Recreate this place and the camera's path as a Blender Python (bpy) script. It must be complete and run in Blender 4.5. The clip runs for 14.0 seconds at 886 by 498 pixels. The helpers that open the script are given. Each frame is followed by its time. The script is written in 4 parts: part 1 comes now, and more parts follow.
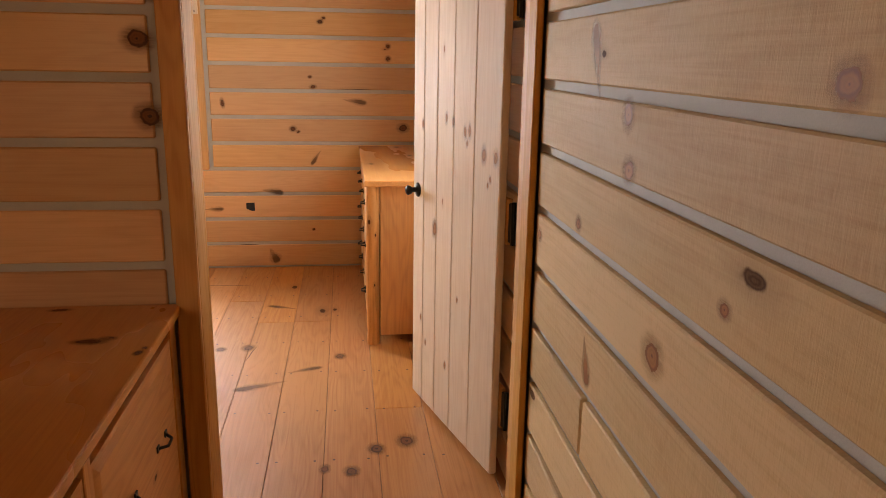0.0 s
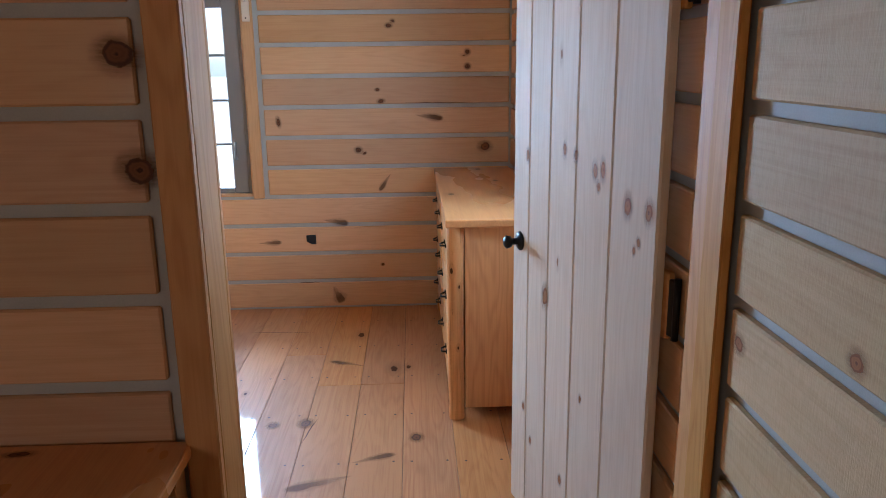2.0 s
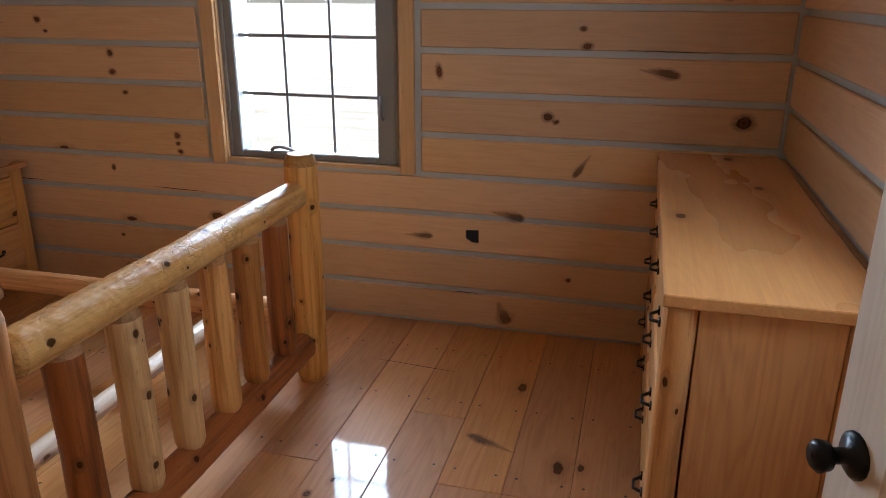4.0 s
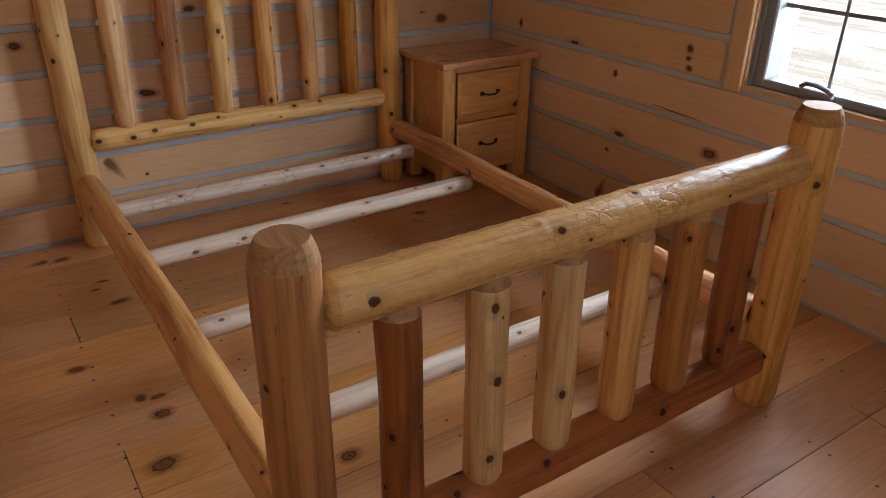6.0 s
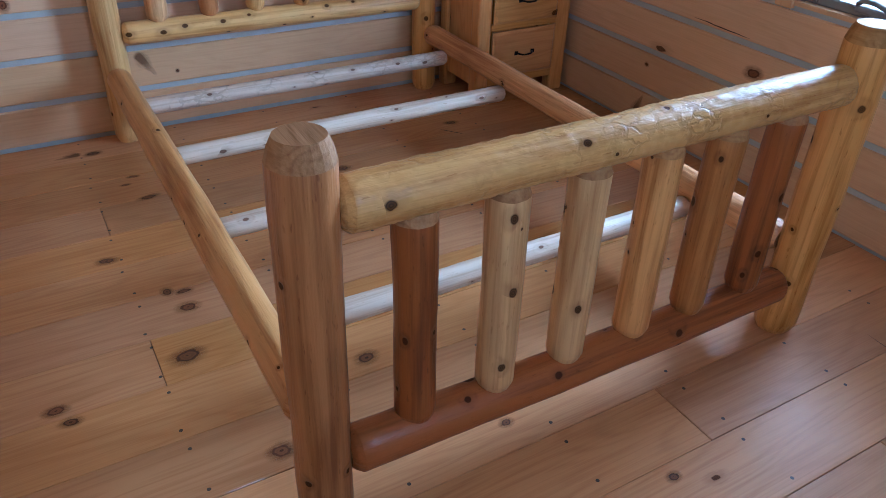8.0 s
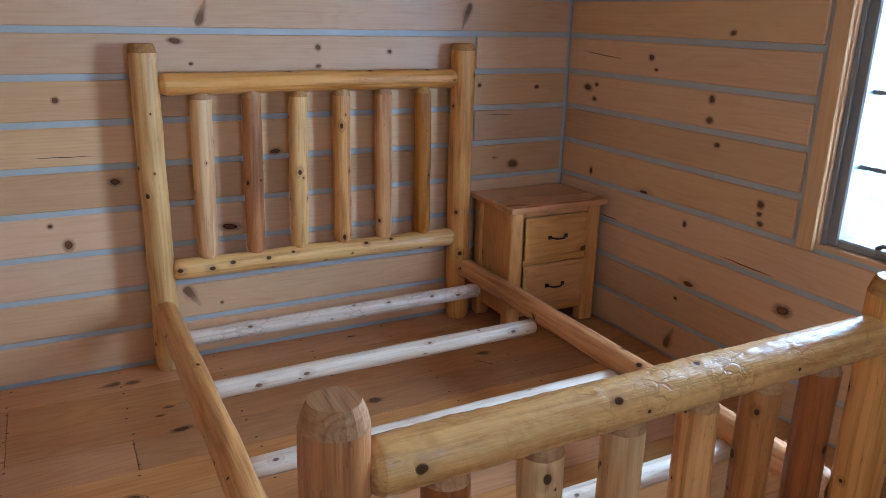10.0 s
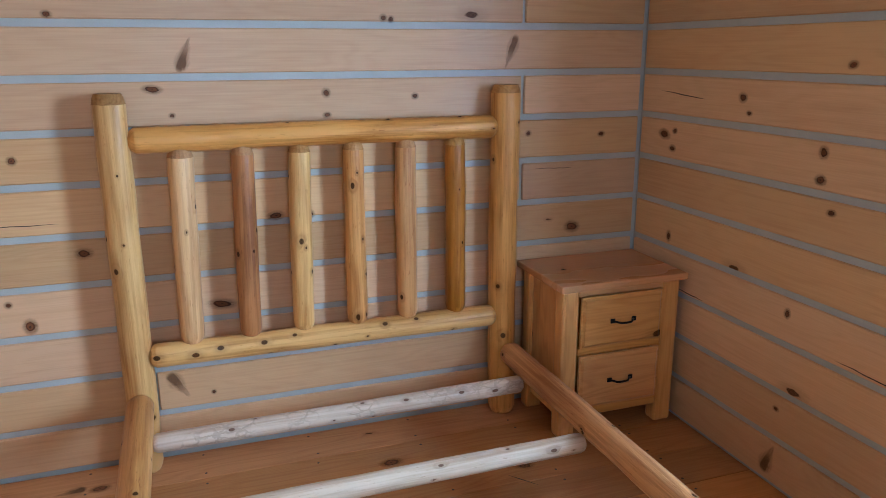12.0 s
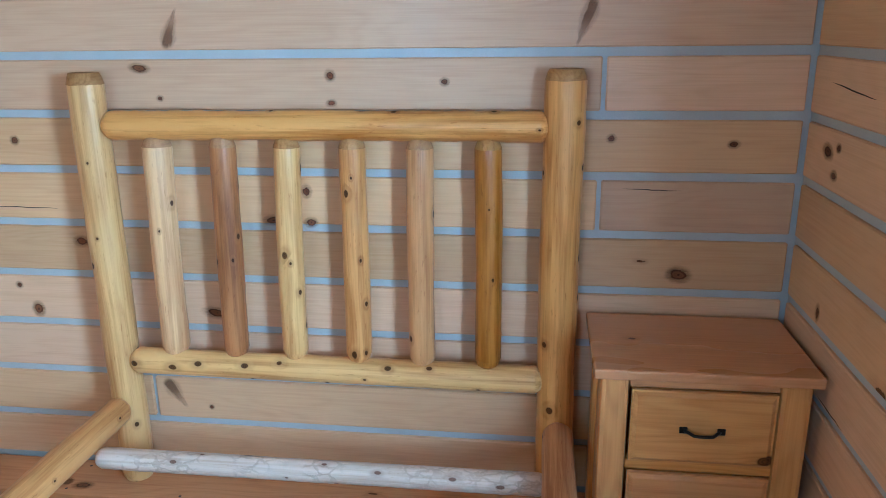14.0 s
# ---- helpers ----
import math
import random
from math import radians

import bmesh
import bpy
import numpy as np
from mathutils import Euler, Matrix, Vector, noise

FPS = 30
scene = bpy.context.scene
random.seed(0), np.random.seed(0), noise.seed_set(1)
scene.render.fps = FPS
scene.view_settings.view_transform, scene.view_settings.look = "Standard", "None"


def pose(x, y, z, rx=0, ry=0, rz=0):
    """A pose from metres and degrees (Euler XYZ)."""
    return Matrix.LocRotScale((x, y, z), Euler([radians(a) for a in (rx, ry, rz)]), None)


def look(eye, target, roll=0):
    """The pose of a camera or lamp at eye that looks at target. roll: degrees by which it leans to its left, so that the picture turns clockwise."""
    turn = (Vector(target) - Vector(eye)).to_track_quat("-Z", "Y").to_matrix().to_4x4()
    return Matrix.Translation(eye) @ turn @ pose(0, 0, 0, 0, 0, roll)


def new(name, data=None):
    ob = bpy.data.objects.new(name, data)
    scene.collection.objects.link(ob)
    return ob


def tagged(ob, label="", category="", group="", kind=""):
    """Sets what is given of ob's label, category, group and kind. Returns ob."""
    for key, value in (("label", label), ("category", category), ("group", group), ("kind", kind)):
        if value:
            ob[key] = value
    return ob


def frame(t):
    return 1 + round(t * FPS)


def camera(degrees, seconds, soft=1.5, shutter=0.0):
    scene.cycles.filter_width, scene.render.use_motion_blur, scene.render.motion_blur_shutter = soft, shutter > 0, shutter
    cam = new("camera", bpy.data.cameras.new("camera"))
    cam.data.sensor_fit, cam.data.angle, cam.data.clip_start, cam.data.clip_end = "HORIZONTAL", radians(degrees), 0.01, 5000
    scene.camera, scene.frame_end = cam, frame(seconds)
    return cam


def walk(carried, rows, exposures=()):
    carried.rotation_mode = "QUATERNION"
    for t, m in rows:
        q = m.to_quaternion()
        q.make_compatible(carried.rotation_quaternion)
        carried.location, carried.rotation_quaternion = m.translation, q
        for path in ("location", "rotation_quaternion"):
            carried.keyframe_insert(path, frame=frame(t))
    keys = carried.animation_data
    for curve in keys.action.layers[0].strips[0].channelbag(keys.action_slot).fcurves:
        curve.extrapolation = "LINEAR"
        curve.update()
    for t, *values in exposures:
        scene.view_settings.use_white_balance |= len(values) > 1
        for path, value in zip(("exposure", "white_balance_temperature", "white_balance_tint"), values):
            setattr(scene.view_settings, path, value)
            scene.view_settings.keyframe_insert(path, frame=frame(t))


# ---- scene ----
cam = camera(61.4, 14.0, soft=0.8)
PATH = [
    (0, (0.359, 0.459, 1.554), (0.613, 2.38, 1.059), 1.0),
    (0.5, (0.328, 0.397, 1.571), (0.455, 2.336, 1.097), 0.5),
    (1, (0.35, 0.583, 1.574), (0.409, 2.526, 1.105), -0.4),
    (1.5, (0.365, 0.878, 1.579), (0.409, 2.821, 1.104), -0.7),
    (2, (0.322, 1.29, 1.573), (0.397, 3.228, 1.086), -0.7),
    (2.2, (0.325, 1.444, 1.576), (0.384, 3.38, 1.075), -0.8),
    (4.3, (0.369, 2.94, 1.545), (-0.299, 4.7, 0.87), 0.1),
    (4.5, (0.348, 3.047, 1.541), (-0.465, 4.744, 0.864), -0.0),
    (5, (0.256, 3.193, 1.555), (-0.9, 4.66, 0.839), 0.2),
    (5.5, (0.155, 3.304, 1.536), (-1.227, 4.515, 0.746), 0.5),
    (6, (0.178, 3.429, 1.506), (-1.306, 4.422, 0.604), 0.8),
    (6.5, (0.191, 3.456, 1.507), (-1.317, 4.363, 0.558), 1.2),
    (7, (0.193, 3.447, 1.512), (-1.304, 4.326, 0.518), 1.7),
    (7.5, (0.192, 3.452, 1.499), (-1.256, 4.312, 0.42), 2.1),
    (8, (0.187, 3.454, 1.488), (-1.241, 4.318, 0.386), 2.3),
    (8.5, (0.186, 3.45, 1.515), (-1.309, 4.366, 0.553), 2.5),
    (9, (0.186, 3.447, 1.56), (-1.393, 4.406, 0.793), 2.4),
    (9.2, (0.189, 3.445, 1.57), (-1.413, 4.409, 0.861), 2.3),
    (11.3, (0.01, 3.684, 1.587), (-1.765, 4.456, 1.084), 0.0),
    (11.5, (-0.117, 3.766, 1.574), (-1.9, 4.521, 1.072), -0.2),
    (12, (-0.315, 4.04, 1.588), (-2.139, 4.679, 1.073), -0.2),
    (12.5, (-0.493, 4.377, 1.596), (-2.375, 4.788, 1.057), -0.0),
    (13, (-0.671, 4.667, 1.569), (-2.583, 4.871, 1.018), -0.2),
    (13.5, (-0.881, 4.941, 1.552), (-2.799, 4.93, 0.986), -0.6),
    (14, (-0.932, 5.249, 1.572), (-2.831, 4.995, 1.001), -0.7),
]
EXPOSURES = [(0.0, 1.4, 8800, 22), (0.5, 1.38, 6700, 15), (1.0, 1.2, 5500, 9), (2.2, 1.1, 5000, 6), (4.5, -0.05, 6200, 12), (5.5, -0.4, 6100, 12), (6.0, 0.0, 6400, 15), (6.5, 0.62, 6200, 15), (7.0, 0.58, 5200, 9), (7.5, 0.4, 4800, 8), (8.0, 0.5, 4550, 6), (8.5, 0.5, 4600, 5), (9.0, 0.4, 4700, 5), (11.5, 0.72, 5200, 5), (12.5, 0.82, 5050, 4), (14.0, 1.08, 4450, -4)]
walk(cam, [(t, look(eye, target, roll)) for t, eye, target, roll in PATH], EXPOSURES)

# ---- world and light ----
world = bpy.data.worlds.new("world")
scene.world = world
world.use_nodes = True
wn = world.node_tree.nodes
sky = wn.new("ShaderNodeTexSky")
sky.sky_type = "NISHITA"
sky.sun_disc = False
sky.sun_elevation, sky.sun_rotation = radians(58), radians(200)
wn["Background"].inputs["Strength"].default_value = 0.15
world.node_tree.links.new(sky.outputs["Color"], wn["Background"].inputs["Color"])

sun = new("sun", bpy.data.lights.new("sun", "SUN"))
sun.data.energy, sun.data.angle, sun.data.color = 5.0, radians(0.6), (1.0, 0.95, 0.87)
sun.matrix_basis = look((-2.1, -5.6, 9.6), (0, 0, 0))


def window_lamp(name, eye, target, wide, high, watts, color):
    lamp = new(name, bpy.data.lights.new(name, "AREA"))
    lamp.data.shape, lamp.data.size, lamp.data.size_y = "RECTANGLE", wide, high
    lamp.data.energy, lamp.data.color = watts, color
    lamp.matrix_basis = look(eye, target)
    return lamp


window_lamp("sky_light_bedroom", (-1.17, 6.21, 1.36), (-1.17, 5.0, 1.36), 0.72, 1.08, 19.0, (0.42, 0.68, 1.0))
window_lamp("low_sky_light", (0.9, 7.5, 1.78), (0.9, 5.0, 1.73), 8.0, 1.5, 1230.0, (0.70, 0.86, 1.0))
# added side light on bed and nightstand, through an unseen east window
window_lamp("sky_light_east", (1.16, 4.23, 1.6), (-1.8, 4.5, 1.3), 0.7, 0.85, 17.0, (0.66, 0.84, 1.0))
# added warm fill for the hall, from a source out of view
window_lamp("sky_light_hall", (-1.6, -2.32, 1.5), (-0.4, 1.5, 1.0), 0.85, 1.0, 10.0, (1.0, 0.68, 0.4))

# ---- helpers ----
PLACE = {}


def thing(name, m, label, category, group="", kind=""):
    ob = new(name)
    ob.empty_display_size = 0.1
    ob.matrix_basis = m
    PLACE[ob] = m.copy()
    return tagged(ob, label, category, group, kind)


def child(name, mesh, m, parent, label=""):
    """A mesh object at the world pose m under its parent."""
    ob = new(name, mesh)
    ob.parent = parent
    ob.matrix_basis = PLACE[parent].inverted() @ m
    PLACE[ob] = m.copy()
    return tagged(ob, label)


def finish(bm, name, mats, smooth=False):
    mesh = bpy.data.meshes.new(name)
    bm.normal_update()
    bm.to_mesh(mesh)
    bm.free()
    for mat in mats if isinstance(mats, (list, tuple)) else [mats]:
        mesh.materials.append(mat)
    if smooth:
        for poly in mesh.polygons:
            poly.use_smooth = True
    return mesh


def part(name, bm, material, parent, label="", m=None, smooth=False):
    return child(name, finish(bm, name, material, smooth), m or Matrix.Identity(4), parent, label)


def structure(name, mesh, label, category):
    ob = new(name, mesh)
    PLACE[ob] = Matrix.Identity(4)
    return tagged(ob, label, category, kind="structure")


def basis(origin, xdir, ydir):
    x = Vector(xdir).normalized()
    y = Vector(ydir)
    y = (y - x * y.dot(x)).normalized()
    z = x.cross(y)
    m = Matrix((x, y, z)).transposed().to_4x4()
    m.translation = Vector(origin)
    return m


BOXES = {}


def box_bm(sx, sy, sz, bevel=0.003, segments=1):
    bm = bmesh.new()
    bmesh.ops.create_cube(bm, size=1.0)
    bmesh.ops.scale(bm, vec=(sx, sy, sz), verts=bm.verts)
    if bevel:
        bmesh.ops.bevel(bm, geom=bm.edges[:], offset=min(bevel, 0.45 * min(sx, sy, sz)), segments=segments, affect="EDGES", profile=0.5)
    return bm


def box_mesh(sx, sy, sz, mat, bevel=0.003, segments=1):
    key = (round(sx, 4), round(sy, 4), round(sz, 4), mat.name, bevel, segments)
    if key not in BOXES:
        BOXES[key] = finish(box_bm(sx, sy, sz, bevel, segments), "piece", mat)
    return BOXES[key]


def plank(name, parent, mat, lo, hi, grain="x", face="z", bevel=0.003, label="", segments=1):
    """A board between two corners of the world; grain: the axis of its length, face: the axis of its broad side (signed)."""
    axes = {"x": Vector((1, 0, 0)), "y": Vector((0, 1, 0)), "z": Vector((0, 0, 1))}
    lo, hi = Vector(lo), Vector(hi)
    size = hi - lo
    g = axes[grain]
    f = axes[face[-1]] * (-1 if face[0] == "-" else 1)
    w = f.cross(g)
    m = basis((lo + hi) / 2, g, w)
    ext = [abs(sum(size[i] * v[i] for i in range(3))) for v in (g, w, f)]
    return child(name, box_mesh(*ext, mat, bevel, segments), m, parent, label)


def slabs(pieces):
    """One mesh of plain blocks given by their corners."""
    bm = bmesh.new()
    for lo, hi in pieces:
        c = bmesh.ops.create_cube(bm, size=1.0)["verts"]
        bmesh.ops.scale(bm, vec=[h - l for l, h in zip(lo, hi)], verts=c)
        bmesh.ops.translate(bm, vec=[(h + l) / 2 for l, h in zip(lo, hi)], verts=c)
    return bm


# ---- materials ----
class Graph:
    def __init__(self, name):
        self.mat = bpy.data.materials.new(name)
        self.mat.use_nodes = True
        self.tree = self.mat.node_tree
        self.bsdf = self.tree.nodes["Principled BSDF"]

    def node(self, kind, **values):
        n = self.tree.nodes.new(kind)
        for key, value in values.items():
            setattr(n, key, value)
        return n

    def put(self, socket, value):
        if hasattr(value, "is_output"):
            self.tree.links.new(value, socket)
        else:
            socket.default_value = value

    def math(self, op, a, b=0.0, c=0.0, clamp=False):
        n = self.node("ShaderNodeMath", operation=op, use_clamp=clamp)
        for i, v in enumerate((a, b, c)):
            self.put(n.inputs[i], v)
        return n.outputs[0]

    def mix(self, factor, a, b, blend="MIX"):
        n = self.node("ShaderNodeMix", data_type="RGBA", blend_type=blend)
        self.put(n.inputs[0], factor)
        self.put(n.inputs[6], a)
        self.put(n.inputs[7], b)
        return n.outputs[2]

    def scaled(self, vector, scale):
        n = self.node("ShaderNodeVectorMath", operation="MULTIPLY")
        self.put(n.inputs[0], vector)
        n.inputs[1].default_value = scale
        return n.outputs[0]

    def noise(self, vector, scale=1.0, detail=2.0, rough=0.5, distort=0.0):
        n = self.node("ShaderNodeTexNoise")
        self.put(n.inputs["Vector"], vector)
        n.inputs["Scale"].default_value, n.inputs["Detail"].default_value = scale, detail
        n.inputs["Roughness"].default_value, n.inputs["Distortion"].default_value = rough, distort
        return n.outputs["Fac"]

    def span(self, value, a, b, lo=0.0, hi=1.0):
        n = self.node("ShaderNodeMapRange", interpolation_type="SMOOTHSTEP")
        self.put(n.inputs[0], value)
        for i, v in enumerate((a, b, lo, hi)):
            n.inputs[i + 1].default_value = v
        return n.outputs[0]

    def bump(self, height, strength, distance=0.002):
        n = self.node("ShaderNodeBump")
        n.inputs["Strength"].default_value, n.inputs["Distance"].default_value = strength, distance
        self.put(n.inputs["Height"], height)
        self.put(self.bsdf.inputs["Normal"], n.outputs[0])


def rgba(c):
    return (c[0], c[1], c[2], 1.0)


def wood(name, light, dark, knot=(0.06, 0.022, 0.01), rings=13.0, ring_mix=0.34, cells=(2.4, 5.0), knot_share=0.45,
         knot_size=0.11, rough=0.42, coat=0.15, vary=0.16, saw=0.0, round_log=False, hewn=0.0, streak=0.5, coat_rough=0.22, lines=1.3, gloss=0.3, crackle=0.0):
    """Pine in object space, its grain along x (along z on logs), with knots, growth rings, fibres and a tone of its own for each piece."""
    g = Graph(name)
    tc = g.node("ShaderNodeTexCoord").outputs["Object"]
    sep = g.node("ShaderNodeSeparateXYZ")
    g.put(sep.inputs[0], tc)
    rnd = g.node("ShaderNodeObjectInfo").outputs["Random"]
    shift = g.math("MULTIPLY", rnd, 61.7)
    x, y, z = sep.outputs
    comb = g.node("ShaderNodeCombineXYZ")
    if round_log:
        ang = g.math("MULTIPLY", g.math("ARCTAN2", y, x), 0.055)
        g.put(comb.inputs[0], g.math("ADD", z, shift))
        g.put(comb.inputs[1], x)
        g.put(comb.inputs[2], y)
        flat = g.node("ShaderNodeCombineXYZ")
        g.put(flat.inputs[0], g.math("ADD", z, shift))
        g.put(flat.inputs[1], ang)
        kvec = flat.outputs[0]
    else:
        g.put(comb.inputs[0], g.math("ADD", x, shift))
        g.put(comb.inputs[1], y)
        g.put(comb.inputs[2], g.math("ADD", z, shift))
        kvec = comb.outputs[0]
    p = comb.outputs[0]
    vor = g.node("ShaderNodeTexVoronoi", voronoi_dimensions="2D", feature="F1")
    vor.inputs["Scale"].default_value = 1.0
    g.put(vor.inputs["Vector"], g.scaled(kvec, (cells[0], cells[1], 1.0)))
    csep = g.node("ShaderNodeSeparateColor")
    g.put(csep.inputs[0], vor.outputs["Color"])
    keep = g.math("LESS_THAN", csep.outputs[0], knot_share)
    size = g.math("MULTIPLY_ADD", csep.outputs[1], knot_size * 0.8, knot_size * 0.35)
    wob = g.math("MULTIPLY_ADD", g.noise(p, 40.0, 2.0), 0.05, -0.025)
    dist = g.math("ADD", vor.outputs["Distance"], wob)
    rel = g.math("DIVIDE", dist, size)
    core = g.math("MULTIPLY", g.span(rel, 0.65, 1.05, 1.0, 0.0), keep)
    halo = g.math("MULTIPLY", g.span(rel, 0.6, 3.2, 1.0, 0.0), keep)
    broad = g.noise(g.scaled(p, (0.9, 7.0, 7.0)), 1.0, 2.0, 0.5)
    phase = g.math("ADD", g.math("MULTIPLY", broad, rings * 6.28), g.math("MULTIPLY", halo, 5.0))
    ring = g.math("MULTIPLY_ADD", g.math("SINE", phase), 0.5, 0.5)
    ring = g.math("POWER", ring, 1.8)
    fibre = g.noise(g.scaled(p, (5.0, 260.0, 260.0)), 1.0, 2.0, 0.6)
    tone = g.noise(g.scaled(p, (1.1, 3.0, 3.0)), 1.0, 3.0, 0.55)
    fac = g.math("MULTIPLY", ring, ring_mix)
    if not round_log:
        line = g.noise(g.scaled(p, (1.6, 110.0, 110.0)), 1.0, 2.0, 0.6)
        fac = g.math("ADD", fac, g.math("MULTIPLY_ADD", line, lines, -lines * 0.5))
    if saw:
        nick = g.noise(g.scaled(p, (300.0, 30.0, 30.0)), 1.0, 2.0, 0.6)
        fac = g.math("ADD", fac, g.math("MULTIPLY_ADD", nick, 1.0, -0.5))
    if round_log:
        strip = g.noise(g.scaled(p, (2.2, 75.0, 75.0)), 1.0, 3.0, 0.65)
        fac = g.math("ADD", fac, g.math("MULTIPLY_ADD", strip, 1.7, -0.84))
        fleck = g.noise(g.scaled(p, (26.0, 150.0, 150.0)), 1.0, 2.0, 0.6)
        fac = g.math("ADD", fac, g.span(fleck, 0.62, 0.74, 0.0, 0.45))
        band = g.noise(g.scaled(p, (1.3, 24.0, 24.0)), 1.0, 2.0, 0.6, 0.8)
        fac = g.math("ADD", fac, g.math("MULTIPLY_ADD", g.span(band, 0.36, 0.68), 0.55, -0.22))
    fac = g.math("ADD", fac, g.math("MULTIPLY_ADD", fibre, streak, -streak * 0.5))
    fac = g.math("ADD", fac, g.math("MULTIPLY_ADD", tone, 1.5 if round_log else 0.9, -0.66 if round_log else -0.36), clamp=True)
    col = g.mix(fac, rgba(light), rgba(dark))
    if crackle:
        edge = g.node("ShaderNodeTexVoronoi", voronoi_dimensions="3D", feature="DISTANCE_TO_EDGE")
        warp = g.node("ShaderNodeTexNoise")
        g.put(warp.inputs["Vector"], p)
        warp.inputs["Scale"].default_value, warp.inputs["Detail"].default_value = 34.0, 2.0
        bent = g.node("ShaderNodeVectorMath", operation="MULTIPLY_ADD")
        g.put(bent.inputs[0], warp.outputs["Color"])
        bent.inputs[1].default_value = (0.055, 0.03, 0.03)
        g.put(bent.inputs[2], p)
        edge.inputs["Scale"].default_value = 1.0
        g.put(edge.inputs["Vector"], g.scaled(bent.outputs[0], (17.0, 34.0, 34.0)))
        crack = g.math("MULTIPLY", g.span(edge.outputs["Distance"], 0.02, 0.15, 1.0, 0.0), g.span(g.noise(p, 7.0, 2.0), 0.42, 0.6))
        col = g.mix(g.math("MULTIPLY", crack, crackle), col, rgba([0.6 * a for a in dark]))
    kcol = g.mix(g.math("MULTIPLY_ADD", g.math("SINE", g.math("MULTIPLY", rel, 16.0)), 0.15, 0.18), rgba(knot), rgba([0.55 * a + 0.45 * b for a, b in zip(knot, dark)]))
    col = g.mix(g.math("MULTIPLY", halo, 0.38), col, rgba([0.45 * a + 0.55 * b for a, b in zip(knot, dark)]))
    col = g.mix(g.math("MULTIPLY", core, 0.95), col, kcol)
    hsv = g.node("ShaderNodeHueSaturation")
    g.put(hsv.inputs["Color"], col)
    r2 = g.math("FRACT", g.math("MULTIPLY", rnd, 17.3))
    g.put(hsv.inputs["Hue"], g.math("MULTIPLY_ADD", r2, 0.005, 0.4955 if round_log else 0.4975))
    g.put(hsv.inputs["Saturation"], g.math("MULTIPLY_ADD", r2, 0.12, 1.0 if round_log else 0.96))
    g.put(hsv.inputs["Value"], g.math("MULTIPLY_ADD", rnd, vary * 2, 1.0 - vary))
    g.put(g.bsdf.inputs["Base Color"], hsv.outputs[0])
    g.put(g.bsdf.inputs["Roughness"], g.math("MULTIPLY_ADD", tone, 0.22, rough - 0.11))
    g.bsdf.inputs["Coat Weight"].default_value = coat
    g.bsdf.inputs["Coat Roughness"].default_value = coat_rough
    h = g.math("MULTIPLY_ADD", fibre, 0.35, g.math("MULTIPLY", ring, 0.25))
    if saw:
        cuts = g.noise(g.scaled(p, (330.0, 26.0, 26.0)), 1.0, 2.0, 0.6)
        h = g.math("MULTIPLY_ADD", cuts, saw, h)
    if hewn:
        lumps = g.noise(g.scaled(p, (11.0, 52.0, 52.0)), 1.0, 3.0, 0.6, 0.8)
        h = g.math("MULTIPLY_ADD", lumps, hewn, h)
    h = g.math("MULTIPLY_ADD", core, -0.5, h)
    g.put(g.bsdf.inputs["Specular IOR Level"], g.math("MULTIPLY", g.math("MULTIPLY_ADD", core, -0.85, 1.0), gloss))
    if crackle:
        h = g.math("MULTIPLY_ADD", crack, -0.55, h)
    g.bump(h, 0.28 if not (saw or hewn) else 0.5, 0.0018 if not hewn else 0.004)
    return g.mat


PINE_L, PINE_D = (0.64, 0.389, 0.206), (0.47, 0.243, 0.112)
M_WALL = wood("pine_wall", PINE_L, PINE_D, ring_mix=0.14, cells=(1.5, 3.6), knot_share=0.12, knot_size=0.05, rough=0.5, coat=0.1, lines=0.5, streak=0.6)
M_WALL_ROUGH = wood("pine_wall_rough_sawn", (0.62, 0.45, 0.25), (0.44, 0.285, 0.138), cells=(1.7, 4.0), knot_share=0.12, knot_size=0.07, rough=0.65, coat=0.0, saw=0.9, ring_mix=0.16, lines=0.6, gloss=0.2)
M_FLOOR = wood("pine_floor", (0.53, 0.25, 0.10), (0.30, 0.10, 0.031), cells=(1.6, 3.4), knot_share=0.22, knot_size=0.07, rough=0.5, coat=0.6, gloss=0.2, vary=0.16, coat_rough=0.06, lines=0.7, ring_mix=0.2)
M_TRIM = wood("pine_trim", (0.57, 0.30, 0.105), (0.40, 0.17, 0.05), cells=(1.3, 6.0), knot_share=0.3, knot_size=0.07, rough=0.6, coat=0.0, gloss=0.18, lines=0.7, vary=0.08)
M_DOOR = wood("pine_door_pale", (0.70, 0.595, 0.48), (0.53, 0.40, 0.28), knot=(0.26, 0.14, 0.08), cells=(1.7, 4.5), knot_share=0.1, knot_size=0.06, rough=0.62, coat=0.0, gloss=0.18, vary=0.05, lines=0.7, ring_mix=0.16)
M_CASE = wood("pine_furniture", (0.70, 0.355, 0.125), (0.49, 0.20, 0.062), cells=(2.2, 4.0), knot_share=0.35, knot_size=0.075, lines=0.9, rough=0.33, coat=0.4, vary=0.07, rings=13.0)
M_CASE_TOP = wood("pine_furniture_top", (0.62, 0.29, 0.10), (0.44, 0.165, 0.052), cells=(2.4, 4.0), knot_share=0.15, ring_mix=0.12, lines=0.9, knot_size=0.08, rough=0.28, coat=0.5, vary=0.05)
LOGS = dict(round_log=True, cells=(7.5, 9.0), knot_share=0.55, knot_size=0.105, rough=0.45, coat=0.18, rings=6.0, ring_mix=0.3, streak=0.5)
M_LOG = wood("log_honey", (0.63, 0.325, 0.122), (0.32, 0.125, 0.038), knot=(0.03, 0.012, 0.007), vary=0.14, hewn=0.8, **LOGS)
